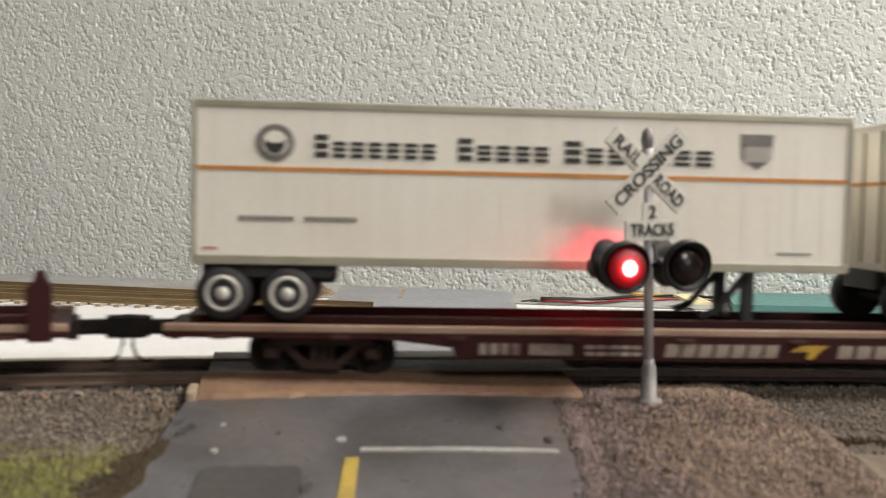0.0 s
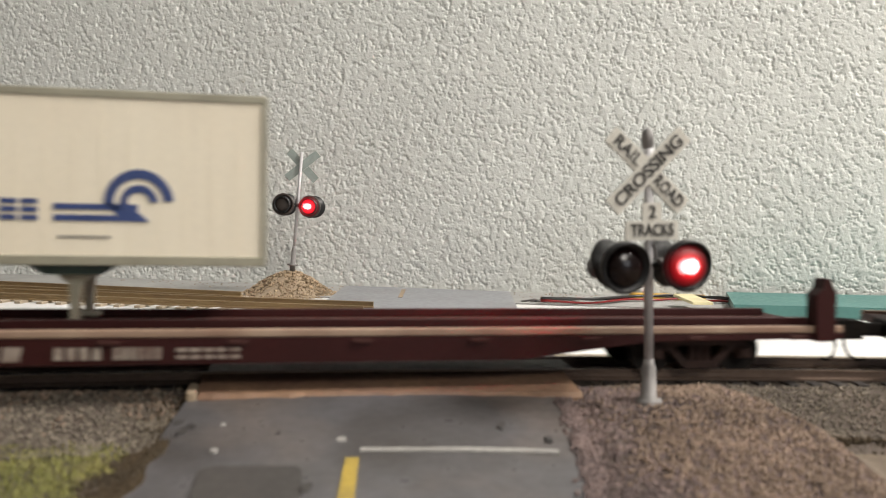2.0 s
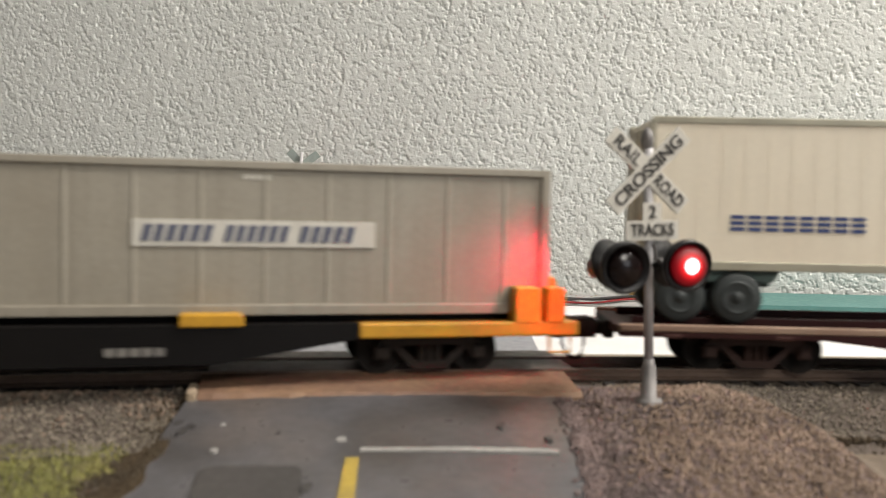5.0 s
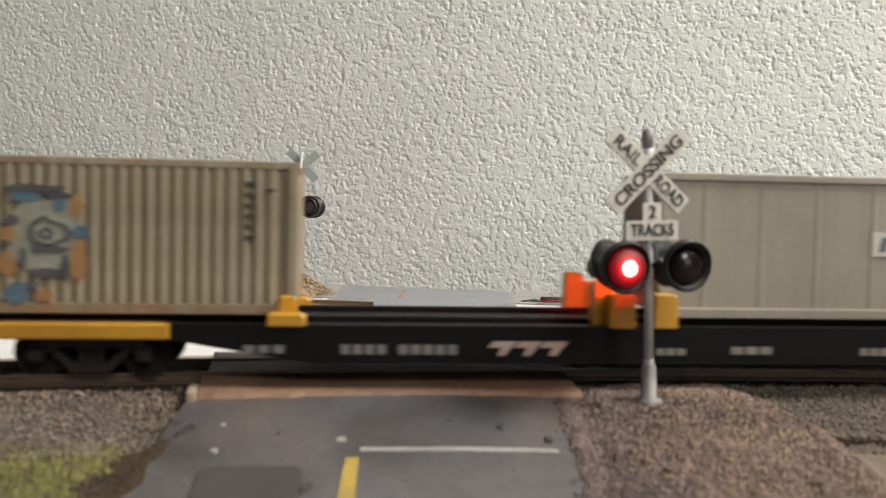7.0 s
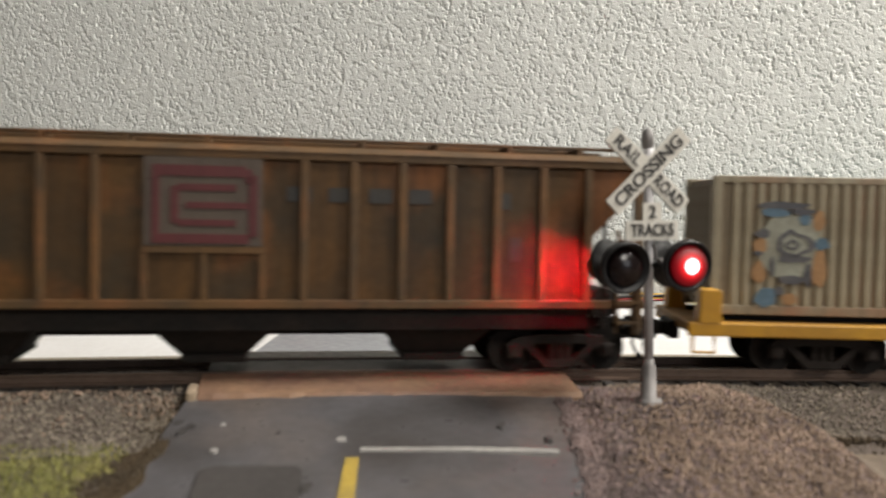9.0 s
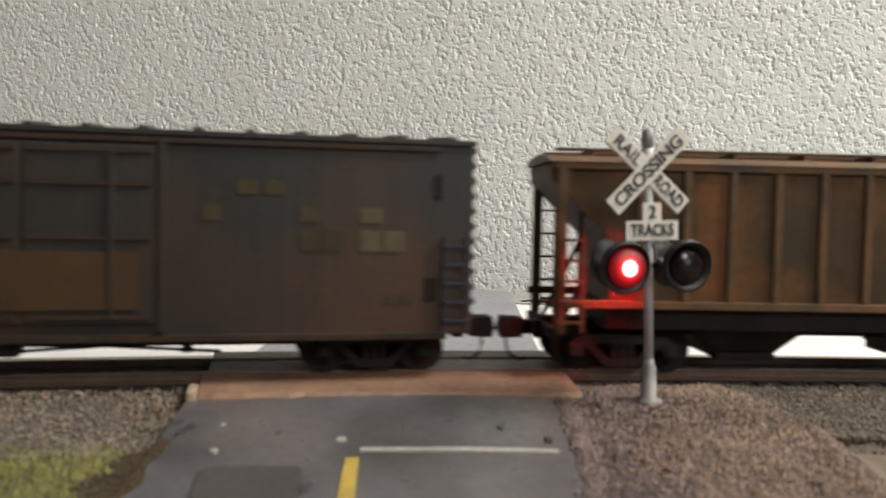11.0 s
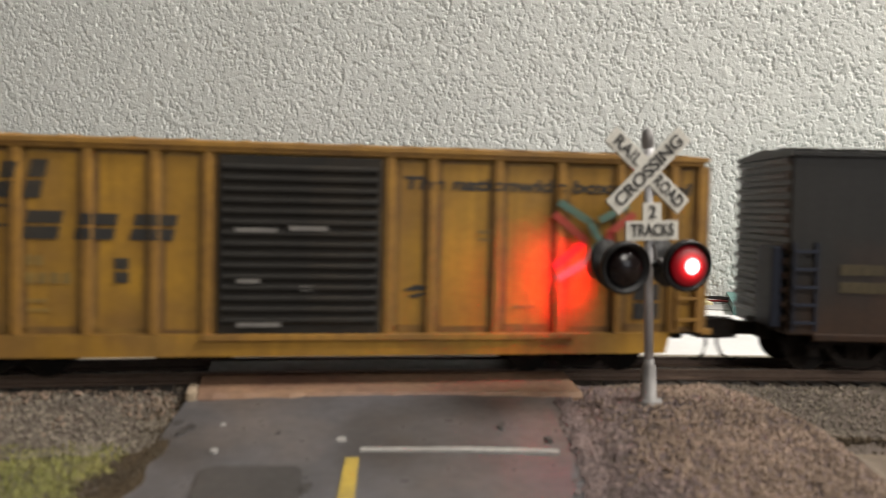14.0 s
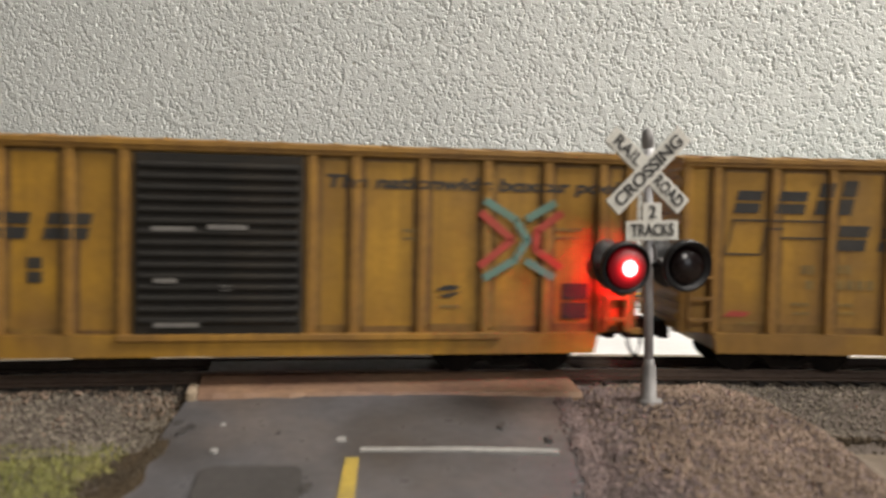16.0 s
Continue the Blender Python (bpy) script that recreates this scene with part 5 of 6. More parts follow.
def hopper():
    """The covered hopper; its outline slopes in at both ends above open platforms."""
    c = empty("covered_hopper", pose(0, 0, 0), "rusty brown covered hopper with faded square emblem", "hopper car")
    n = -HALF
    x1 = HOP
    pts = [(0.0000, 0.0478), (x1, 0.0478), (x1, 0.0440), (x1 - 0.0130, 0.0318), (x1 - 0.0130, 0.0172), (0.0130, 0.0172), (0.0130, 0.0318), (0.0, 0.0440)]
    wall_shell(c, pts, M["brown"], "rusty brown hopper body", HALF - 0.0010)
    for side in (-1, 1):
        y = HALF * side
        for z0, z1, nm in ((0.0462, 0.0480, "top_chord"), (0.0158, 0.0176, "side_sill")):
            b = B()
            box(b, 0.0, x1, y, y - side * 0.0013, z0, z1, 0.0002)
            part(nm, b, M["brown_rib"], c, "rusty brown longitudinal chord")
        for k in range(17):
            x = x1 - 0.0143 - 0.01035 * k * 1.0
            if x < 0.014:
                break
            if side < 0 and x1 - 0.0049 - 0.1040 < x < x1 - 0.0049 - 0.0790:
                continue
            b = B()
            box(b, x - 0.0008, x + 0.0008, y, y - side * 0.0011, 0.0176, 0.0462, 0.0002)
            part("side_rib", b, M["brown_rib"], c)
        for x in (0.0022, x1 - 0.0022):
            b = B()
            box(b, x - 0.0012, x + 0.0012, y, y - side * 0.0014, 0.0100, 0.0465, 0.0002)
            part("corner_post", b, M["brown_rib"], c, "rusty corner post")
            inner = 0.0072 if x < 0.1 else x1 - 0.0072
            ladder(c, min(x, inner), max(x, inner), y + (0.0004 if side < 0 else 0.0012), 0.0105, 0.0400 if side > 0 else 0.0330, 5, M["brown_rib"], "ladder")
    b = B()
    prof = [(-HALF - 0.0004, 0.0478), (-HALF * 0.7, 0.0494), (0, 0.0502), (HALF * 0.7, 0.0494), (HALF + 0.0004, 0.0478)]
    a = [b.verts.new((-0.001, p, q)) for p, q in prof]
    d = [b.verts.new((x1 + 0.001, p, q)) for p, q in prof]
    for i in range(5):
        b.faces.new((a[i], d[i], d[(i + 1) % 5], a[(i + 1) % 5]))
    b.faces.new(a)
    b.faces.new(d[::-1])
    part("roof", b, M["brown_rib"], c, "rusty brown roof")
    b = B()
    for y in (-0.0090, 0.0090):
        box(b, 0.002, x1 - 0.002, y - 0.0022, y + 0.0022, 0.0508, 0.0513)
    for i in range(11):
        box(b, 0.010 + 0.0165 * i, 0.011 + 0.0165 * i, -0.0115, 0.0115, 0.0490, 0.0508)
    part("roof_walk", b, M["brown_rib"], c, "roof walkway grating")
    b = B()
    box(b, 0.010, x1 - 0.010, -0.0028, 0.0028, 0.0500, 0.0514, 0.0004)
    part("hatch", b, M["brown_rib"], c, "long roof hatch")
    y = n + 0.0010
    q = B()
    k = x1 - 0.0049
    e0 = k - 0.1035
    box(q, e0, e0 + 0.0235, y - 0.0009, y, 0.0285, 0.0465)
    emblem = part("emblem_panel", q, M["faded_white"], c, "faded pale square emblem panel")
    for u0, u1, z0, z1 in ((0.0016, 0.0030, 0.0309, 0.0424), (0.0016, 0.0200, 0.0424, 0.0446), (0.0200, 0.0214, 0.0412, 0.0440), (0.0207, 0.0225, 0.0304, 0.0428), (0.0016, 0.0209, 0.0290, 0.0309), (0.0066, 0.0182, 0.0395, 0.0409), (0.0082, 0.0207, 0.0360, 0.0373), (0.0066, 0.0182, 0.0325, 0.0338), (0.0053, 0.0068, 0.0330, 0.0404)):
        q = B()
        box(q, e0 + u0, e0 + u1, y - 0.0011, y - 0.0008, z0, z1)
        part("emblem_band", q, M["faded_red"], emblem, "faded red band")
    q = B()
    box(q, e0 - 0.0004, e0 + 0.0240, y - 0.0008, y, 0.0271, 0.0284)
    for x in (e0, e0 + 0.0118, e0 + 0.0236):
        box(q, x - 0.0006, x + 0.0006, y - 0.0007, y, 0.0178, 0.0271)
    part("frame_panel", q, M["brown_rib"], c, "raised frame under the emblem")
    q = B()
    for i in range(4):
        box(q, k - 0.0750 + 0.0085 * i, k - 0.0700 + 0.0085 * i, y - 0.0002, y, 0.0378, 0.0408)
    box(q, k - 0.0305, k - 0.0270, y - 0.0002, y, 0.0370, 0.0405)
    box(q, k - 0.0270, k - 0.0245, y - 0.0002, y, 0.0260, 0.0310)
    tagged(part("stencil", q, M["ink_car"], c, "faint dark stencil bars"), kind="stuff")
    b = B()
    box(b, 0.0130, x1 - 0.0130, -HALF + 0.002, HALF - 0.002, 0.0112, 0.0172)
    part("slope_sheet", b, M["under"], c, "dark slope sheets under the body")
    for i in range(3):
        xc = HOP / 2 + 0.0475 * (i - 1)
        b = B()
        w0, w1 = 0.0125, 0.0068
        a = [b.verts.new((xc + sx * w0, sy * (HALF - 0.003), 0.0114)) for sx, sy in ((-1, -1), (1, -1), (1, 1), (-1, 1))]
        d = [b.verts.new((xc + sx * w1, sy * 0.0105, 0.0052)) for sx, sy in ((-1, -1), (1, -1), (1, 1), (-1, 1))]
        for j in range(4):
            b.faces.new((a[j], a[(j + 1) % 4], d[(j + 1) % 4], d[j]))
        b.faces.new(d)
        b.faces.new(a[::-1])
        box(b, xc - 0.0068, xc + 0.0068, -0.0120, 0.0120, 0.0038, 0.0054, 0.0003)
        part("hopper_bay", b, M["under"], c, "dark discharge bay")
    b = B()
    box(b, 0.0, x1, -0.0030, 0.0030, 0.0085, 0.0120)
    for x in (0.0, x1 - 0.002):
        box(b, x, x + 0.002, -HALF, HALF, 0.0090, 0.0112, 0.0002)
    for xa, xb in ((0.003, 0.0125), (x1 - 0.003, x1 - 0.0125)):
        for y in (-0.012, 0.012):
            tube(b, [(xa, y, 0.0105), (xb, y, 0.0300)], 0.0006)
            tube(b, [((xa + xb) / 2, y, 0.0105), ((xa + xb) / 2, y, 0.0380)], 0.0005)
    part("end_platform", b, M["under"], c, "dark open end platforms with braces")
    b = B()
    cyl(b, (x1 - 0.0060, -0.0030, 0.0160), 0.0035, 0.010, "Y", 16)
    part("brake_cylinder", b, M["under"], c, "dark brake cylinder")
    for x in (0.0180, HOP - 0.0180):
        truck(c, x)
    coupler(c, 0.0, -1)
    coupler(c, x1, 1)
    return c


FLAT = 0.300


def piggyback_flat(label, name_at=0.0620, number_at=0.1275):
    c = empty("flatcar", pose(0, 0, 0), label, "flatcar", "maroon flatcars")
    n = -HALF
    b = B()
    box(b, 0.0, FLAT, -HALF + 0.0016, HALF - 0.0016, 0.0098, 0.0116)
    part("deck", b, M["deck"], c, "dull maroon deck")
    for y in (-0.0098, 0.0098):
        b = B()
        box(b, 0.004, FLAT - 0.004, y - 0.0008, y + 0.0008, 0.0116, 0.0134, 0.0002)
        part("guide_rail", b, M["maroon"], c, "maroon wheel guide rail")
    for side in (-1, 1):
        y = HALF * side
        b = B()
        box(b, 0.0, FLAT, y, y - side * 0.0018, 0.0108, 0.0124, 0.0003)
        part("deck_edge", b, M["edge"], c, "pale deck edge")
        b = B()
        poly(b, [(0.0, 0.0107), (0.0, 0.0096), (0.046, 0.0096), (0.054, 0.0088), (0.061, 0.0080), (0.062, 0.0056), (FLAT - 0.078, 0.0056), (FLAT - 0.048, 0.0092), (FLAT, 0.0096), (FLAT, 0.0107)], y, y - side * 0.0014)
        part("side_sill", b, M["maroon"], c, "maroon fishbelly side sill")
        for i in range(12):
            x = 0.012 + i * (FLAT - 0.024) / 11
            b = B()
            box(b, x - 0.002, x + 0.002, y + side * 0.0006, y, 0.0094, 0.0104, 0.0002)
            part("tie_down", b, M["deck"], c)
    y = n - 0.00002
    for x0, x1, k in ((name_at, name_at + 0.0260, 7), (name_at + 0.0390, name_at + 0.0600, 5)):
        letter_row(c, "letter_block", M["dusty_white"], "dusty white block of the owner's name", x0, x1, 0.0064, 0.0092, y, k, 0.22, 0.0006)
    q = B()
    k = number_at
    bars(q, k, k + 0.0095, 0.0066, 0.0090, y, 4, 0.35)
    bars(q, k + 0.0110, k + 0.0205, 0.0066, 0.0090, y, 6, 0.3)
    bars(q, k + 0.0230, k + 0.0360, 0.0080, 0.0088, y, 5, 0.2)
    bars(q, k + 0.0230, k + 0.0360, 0.0066, 0.0074, y, 5, 0.2)
    tagged(part("stencil", q, M["dusty_white"], c, "dusty white number bars"), kind="stuff")
    q = B()
    poly(q, [(name_at + u, z) for u, z in ((0.0285, 0.0078), (0.0305, 0.0092), (0.0370, 0.0092), (0.0350, 0.0078), (0.0335, 0.0062), (0.0320, 0.0062), (0.0325, 0.0078))], y - 0.0002, y)
    part("emblem", q, M["gold"], c, "small gold emblem")
    b = B()
    box(b, 0.006, FLAT - 0.006, -0.0050, 0.0050, 0.0080, 0.0098)
    part("underframe", b, M["under"], c, "dark centre sill")
    for x in (0.0330, FLAT - 0.0330):
        truck(c, x, M["dark_truck"])
    b = B()
    poly(b, [(FLAT - 0.0075, 0.0090), (FLAT - 0.0030, 0.0090), (FLAT - 0.0030, 0.0200), (FLAT - 0.0040, 0.0215), (FLAT - 0.0045, 0.0232), (FLAT - 0.0060, 0.0232), (FLAT - 0.0065, 0.0210), (FLAT - 0.0080, 0.0195)], -HALF - 0.0012, -HALF + 0.0030)
    part("brake_stand", b, M["maroon"], c, "maroon brake stand")
    coupler(c, 0.0, -1, 0.0125)
    coupler(c, FLAT, 1, 0.0125)
    return c


WELL = 0.301


def container_flat():
    c = empty("container_flatcar", pose(0, 0, 0), "black flatcar with yellow ends and container pedestals", "flatcar")
    n = -HALF
    b = B()
    box(b, 0.048, WELL - 0.048, -HALF + 0.0016, HALF - 0.0016, 0.0100, 0.0128)
    part("deck", b, M["ttx_black"], c, "black deck")
    for x0, x1 in ((0.0, 0.050), (WELL - 0.050, WELL)):
        b = B()
        box(b, x0, x1, -HALF + 0.001, HALF - 0.001, 0.0105, 0.0128, 0.0003)
        part("end_deck", b, M["grime_yellow"], c, "grimy yellow end deck")
        for side in (-1, 1):
            y = HALF * side
            b = B()
            box(b, x0, x1, y + side * 0.0004, y - side * 0.0014, 0.0098, 0.0130, 0.0004)
            part("end_sill", b, M["ttx_yellow"], c, "yellow end sill")
    for y in (-0.0098, 0.0098):
        b = B()
        box(b, 0.006, WELL - 0.006, y - 0.0010, y + 0.0010, 0.0128, 0.0140, 0.0002)
        part("guide_rail", b, M["ttx_black"], c, "black guide rail")
    for side in (-1, 1):
        y = HALF * side
        b = B()
        poly(b, [(0.050, 0.0130), (0.050, 0.0098), (0.079, 0.0050), (WELL - 0.079, 0.0050), (WELL - 0.050, 0.0098), (WELL - 0.050, 0.0130)], y, y - side * 0.0014)
        part("side_sill", b, M["ttx_black"], c, "black fishbelly side sill")
    q = B()
    y = n - 0.00002
    bars(q, 0.0650, 0.0740, 0.0072, 0.0088, y, 3, 0.3)
    bars(q, 0.0850, 0.0950, 0.0070, 0.0090, y, 4, 0.3)
    bars(q, 0.0970, 0.1100, 0.0070, 0.0090, y, 5, 0.25)
    bars(q, 0.1530, 0.1600, 0.0070, 0.0084, y, 3, 0.2)
    bars(q, 0.1700, 0.1800, 0.0072, 0.0088, y, 3, 0.2)
    bars(q, 0.2000, 0.2120, 0.0070, 0.0086, y, 5, 0.2)
    tagged(part("stencil", q, M["grey_ink"], c, "dull stencil bars"), kind="stuff")
    q = B()
    for k in range(3):
        x = 0.1160 + 0.0056 * k
        poly(q, [(x, 0.0085), (x + 0.0012, 0.0098), (x + 0.0062, 0.0098), (x + 0.0050, 0.0085), (x + 0.0036, 0.0068), (x + 0.0020, 0.0068), (x + 0.0028, 0.0085)], y - 0.0002, y)
    part("emblem", q, M["pink_white"], c, "pale block emblem")
    for x, w, z1, lean in ((0.0022, 0.0052, 0.0205, 0), (0.0695, 0.0080, 0.0152, 0), (0.0715, 0.0040, 0.0185, 1), (0.1398, 0.0046, 0.0225, 1), (0.1425, 0.0055, 0.0200, 0), (0.1520, 0.0055, 0.0200, 0), (0.2140, 0.0130, 0.0152, 0), (0.2855, 0.0062, 0.0205, 0), (0.2930, 0.0045, 0.0205, 0), (0.2925, 0.0045, 0.0225, 1)):
        for side in (-1, 1):
            b = B()
            y0, y1 = side * (HALF + 0.0006), side * (HALF - 0.0040)
            if lean:
                y0, y1 = side * (HALF - 0.0040), side * (HALF - 0.0075)
            poly(b, [(x, 0.0126), (x + w, 0.0126), (x + w, z1 - 0.0006), (x + w - 0.0008, z1), (x + 0.0003, z1)], y0, y1)
            bmesh.ops.bevel(b, geom=b.edges[:], offset=0.0003, segments=1, affect="EDGES")
            part("pedestal", b, M["ttx_yellow"], c, "yellow container pedestal")
    b = B()
    box(b, 0.006, WELL - 0.006, -0.0060, 0.0060, 0.0090, 0.0105)
    part("underframe", b, M["under"], c, "dark centre sill")
    for x in (0.0330, WELL - 0.0330):
        truck(c, x)
    for x in (0.0, WELL - 0.008):
        b = B()
        tube(b, [(x + 0.001, -0.0185, 0.0098), (x + 0.001, -0.0190, 0.0062), (x + 0.006, -0.0190, 0.0062), (x + 0.006, -0.0185, 0.0098)], 0.0004)
        part("step", b, M["ttx_yellow"], c, "yellow stirrup step")
    coupler(c, 0.0, -1, 0.0110)
    coupler(c, WELL, 1, 0.0110)
    return c


def wheel_pair(parent, x, m_tyre, m_hub, lab):
    for y in (-0.0115, 0.0115):
        side = -1 if y < 0 else 1
        b = B()
        lathe(b, (x, y, 0.0180), [(0.0034, -0.0026), (0.0052, -0.0028), (0.0059, -0.0020), (0.0060, 0.0), (0.0059, 0.0020), (0.0052, 0.0028), (0.0034, 0.0026)], "Y", 28)
        t = part("wheel", b, m_tyre, parent, lab, True)
        b = B()
        lathe(b, (x, y + side * 0.0018, 0.0180), [(0.0039, 0.0), (0.0039, -0.0010 * side), (0.0033, -0.0012 * side), (0.0028, -0.0004 * side), (0.0016, -0.0004 * side), (0.0013, -0.0012 * side), (0.0004, -0.0014 * side)][::1], "Y", 24)
        part("hub", b, m_hub, t, "pressed wheel hub", True)


def trailer(name, length, paint, label, stripe, panels, m_frame, m_tyre, m_hub, wheels, group=""):
    c = empty(name, pose(0, 0, 0), label, "semi-trailer", group)
    h = 0.0140
    b = B()
    box(b, 0, length, -h, h, 0.0246, 0.0584, 0.0006)
    part("body", b, paint, c, "smooth box body")
    me = None
    for i in range(1, panels):
        x = length * i / panels
        for y in (-h, h):
            if me is None:
                o = part("panel_seam", box(B(), -0.00012, 0.00012, -0.00007, 0.00007, 0.0262, 0.0570), paint, c)
                me = o.data
            else:
                o = new("panel_seam", me)
                o.parent = c
            o.location = (x, y, 0)
    for z0, z1, nm in ((0.0242, 0.0262, "bottom_rail"), (0.0572, 0.0588, "top_rail")):
        for y0, y1 in ((-h - 0.0003, -h + 0.0006), (h - 0.0006, h + 0.0003)):
            b = B()
            box(b, -0.0003, length + 0.0003, y0, y1, z0, z1, 0.0002)
            part(nm, b, M["trim"], c, "grey aluminium rail")
    for x in (0.0, length):
        for y in (-h, h):
            b = B()
            box(b, x - 0.0006, x + 0.0006, y - 0.00035, y + 0.00035, 0.0246, 0.0584, 0.0002)
            part("corner_post", b, M["trim"], c, "grey corner post")
    for y0, y1 in ((-h + 0.001, -0.0004), (0.0004, h - 0.001)):
        b = B()
        box(b, -0.0006, 0.0001, y0, y1, 0.0262, 0.0568, 0.0002)
        leaf = part("rear_door", b, paint, c, "pale rear door")
        for y in (y0 + 0.0025, y1 - 0.0025):
            b = B()
            cyl(b, (-0.0009, y, 0.0415), 0.0003, 0.030, "Z", 8)
            part("lock_rod", b, M["trim"], leaf, "grey lock rod")
    b = B()
    box(b, 0.0005, 0.0300, -0.0075, 0.0075, 0.0200, 0.0246, 0.0004)
    poly(b, [(0.001, 0.0246), (0.031, 0.0246), (0.029, 0.0215), (0.003, 0.0215)], -h + 0.0016, h - 0.0016)
    for x in wheels:
        cyl(b, (x, 0, 0.0180), 0.0010, 0.024, "Y", 8)
    part("bogie", b, m_frame, c, "wheel bogie frame")
    for x in wheels:
        wheel_pair(c, x, m_tyre, m_hub, "rubber twin tyre")
    if stripe:
        b = B()
        for y in (-h, h):
            box(b, 0.0004, length - 0.0004, y - 0.00016, y + 0.00016, 0.0441, 0.0450)
        box(b, -0.0008, -0.0005, -h, h, 0.0441, 0.0450)
        part("stripe", b, M["orange"], c, "orange stripe")
    return c


def fruit_trailer():
    c = trailer("trailer", 0.1450, M["trailer"], "white refrigerated semi-trailer with an orange stripe", True, 24, M["frame"], M["tyre"], M["hub"], (0.0062, 0.0200), "white striped trailers")
    y = -0.0140
    for x0, x1, k in ((0.0255, 0.0525, 7), (0.0565, 0.0775, 5), (0.0800, 0.1145, 7)):
        name_slats(c, "name_block", M["ink"], "black block of the owner's name", x0, x1, 0.0472, 0.0506, y, k, 0.26, 0.0, 3, 0.0014)
    q = B()
    ring = [(0.0170 + 0.0042 * math.cos(k), 0.0500 + 0.0040 * math.sin(k)) for k in [i * math.tau / 24 for i in range(24)]]
    poly(q, ring, y - 0.00015, y)
    e = part("round_emblem", q, M["grey_ink"], c, "dark round emblem")
    q = B()
    poly(q, [(0.0170 + 0.0027 * math.cos(k), 0.0500 + 0.0026 * math.sin(k)) for k in [i * math.tau / 20 for i in range(20)]], y - 0.0003, y - 0.00015)
    part("emblem_field", q, M["trailer"], e)
    q = B()
    poly(q, [(0.0146, 0.0508), (0.0158, 0.0500), (0.0182, 0.0500), (0.0194, 0.0508), (0.0190, 0.0490), (0.0180, 0.0478), (0.0160, 0.0478), (0.0150, 0.0490)], y - 0.0004, y - 0.0003)
    part("emblem_mark", q, M["ink"], e)
    q = B()
    poly(q, [(0.1195, 0.0545), (0.1200, 0.0490), (0.1235, 0.0468), (0.1268, 0.0490), (0.1272, 0.0545)], y - 0.00015, y)
    e = part("shield_emblem", q, M["grey_ink"], c, "faded grey shield emblem")
    q = B()
    for i in range(5):
        box(q, 0.1208 + 0.0013 * i, 0.1213 + 0.0013 * i, y - 0.0003, y - 0.00015, 0.0484, 0.0518)
    part("shield_bars", q, M["trailer"], e)
    q = B()
    bars(q, 0.0095, 0.0215, 0.0335, 0.0346, y, 7, 0.25)
    bars(q, 0.0235, 0.0350, 0.0335, 0.0346, y, 7, 0.25)
    bars(q, 0.1290, 0.1370, 0.0282, 0.0287, y, 6, 0.3)
    tagged(part("small_stencil", q, M["grey_ink"], c, "small dark lettering bars"), kind="stuff")
    q = B()
    bars(q, 0.0018, 0.0050, 0.0274, 0.0278, y, 4, 0.2)
    tagged(part("red_stencil", q, M["red"], c, "small red marking"), kind="stuff")
    b = B()
    for yy in (-0.0085, 0.0085):
        box(b, 0.1232, 0.1258, yy - 0.0012, yy + 0.0012, 0.0126, 0.0246, 0.0003)
        box(b, 0.1222, 0.1268, yy - 0.0018, yy + 0.0018, 0.0120, 0.0128, 0.0002)
        tube(b, [(0.1135, yy, 0.0136), (0.1170, yy, 0.0150), (0.1235, yy, 0.0225)], 0.0009)
    part("landing_gear", b, M["frame"], c, "black landing gear")
    return c


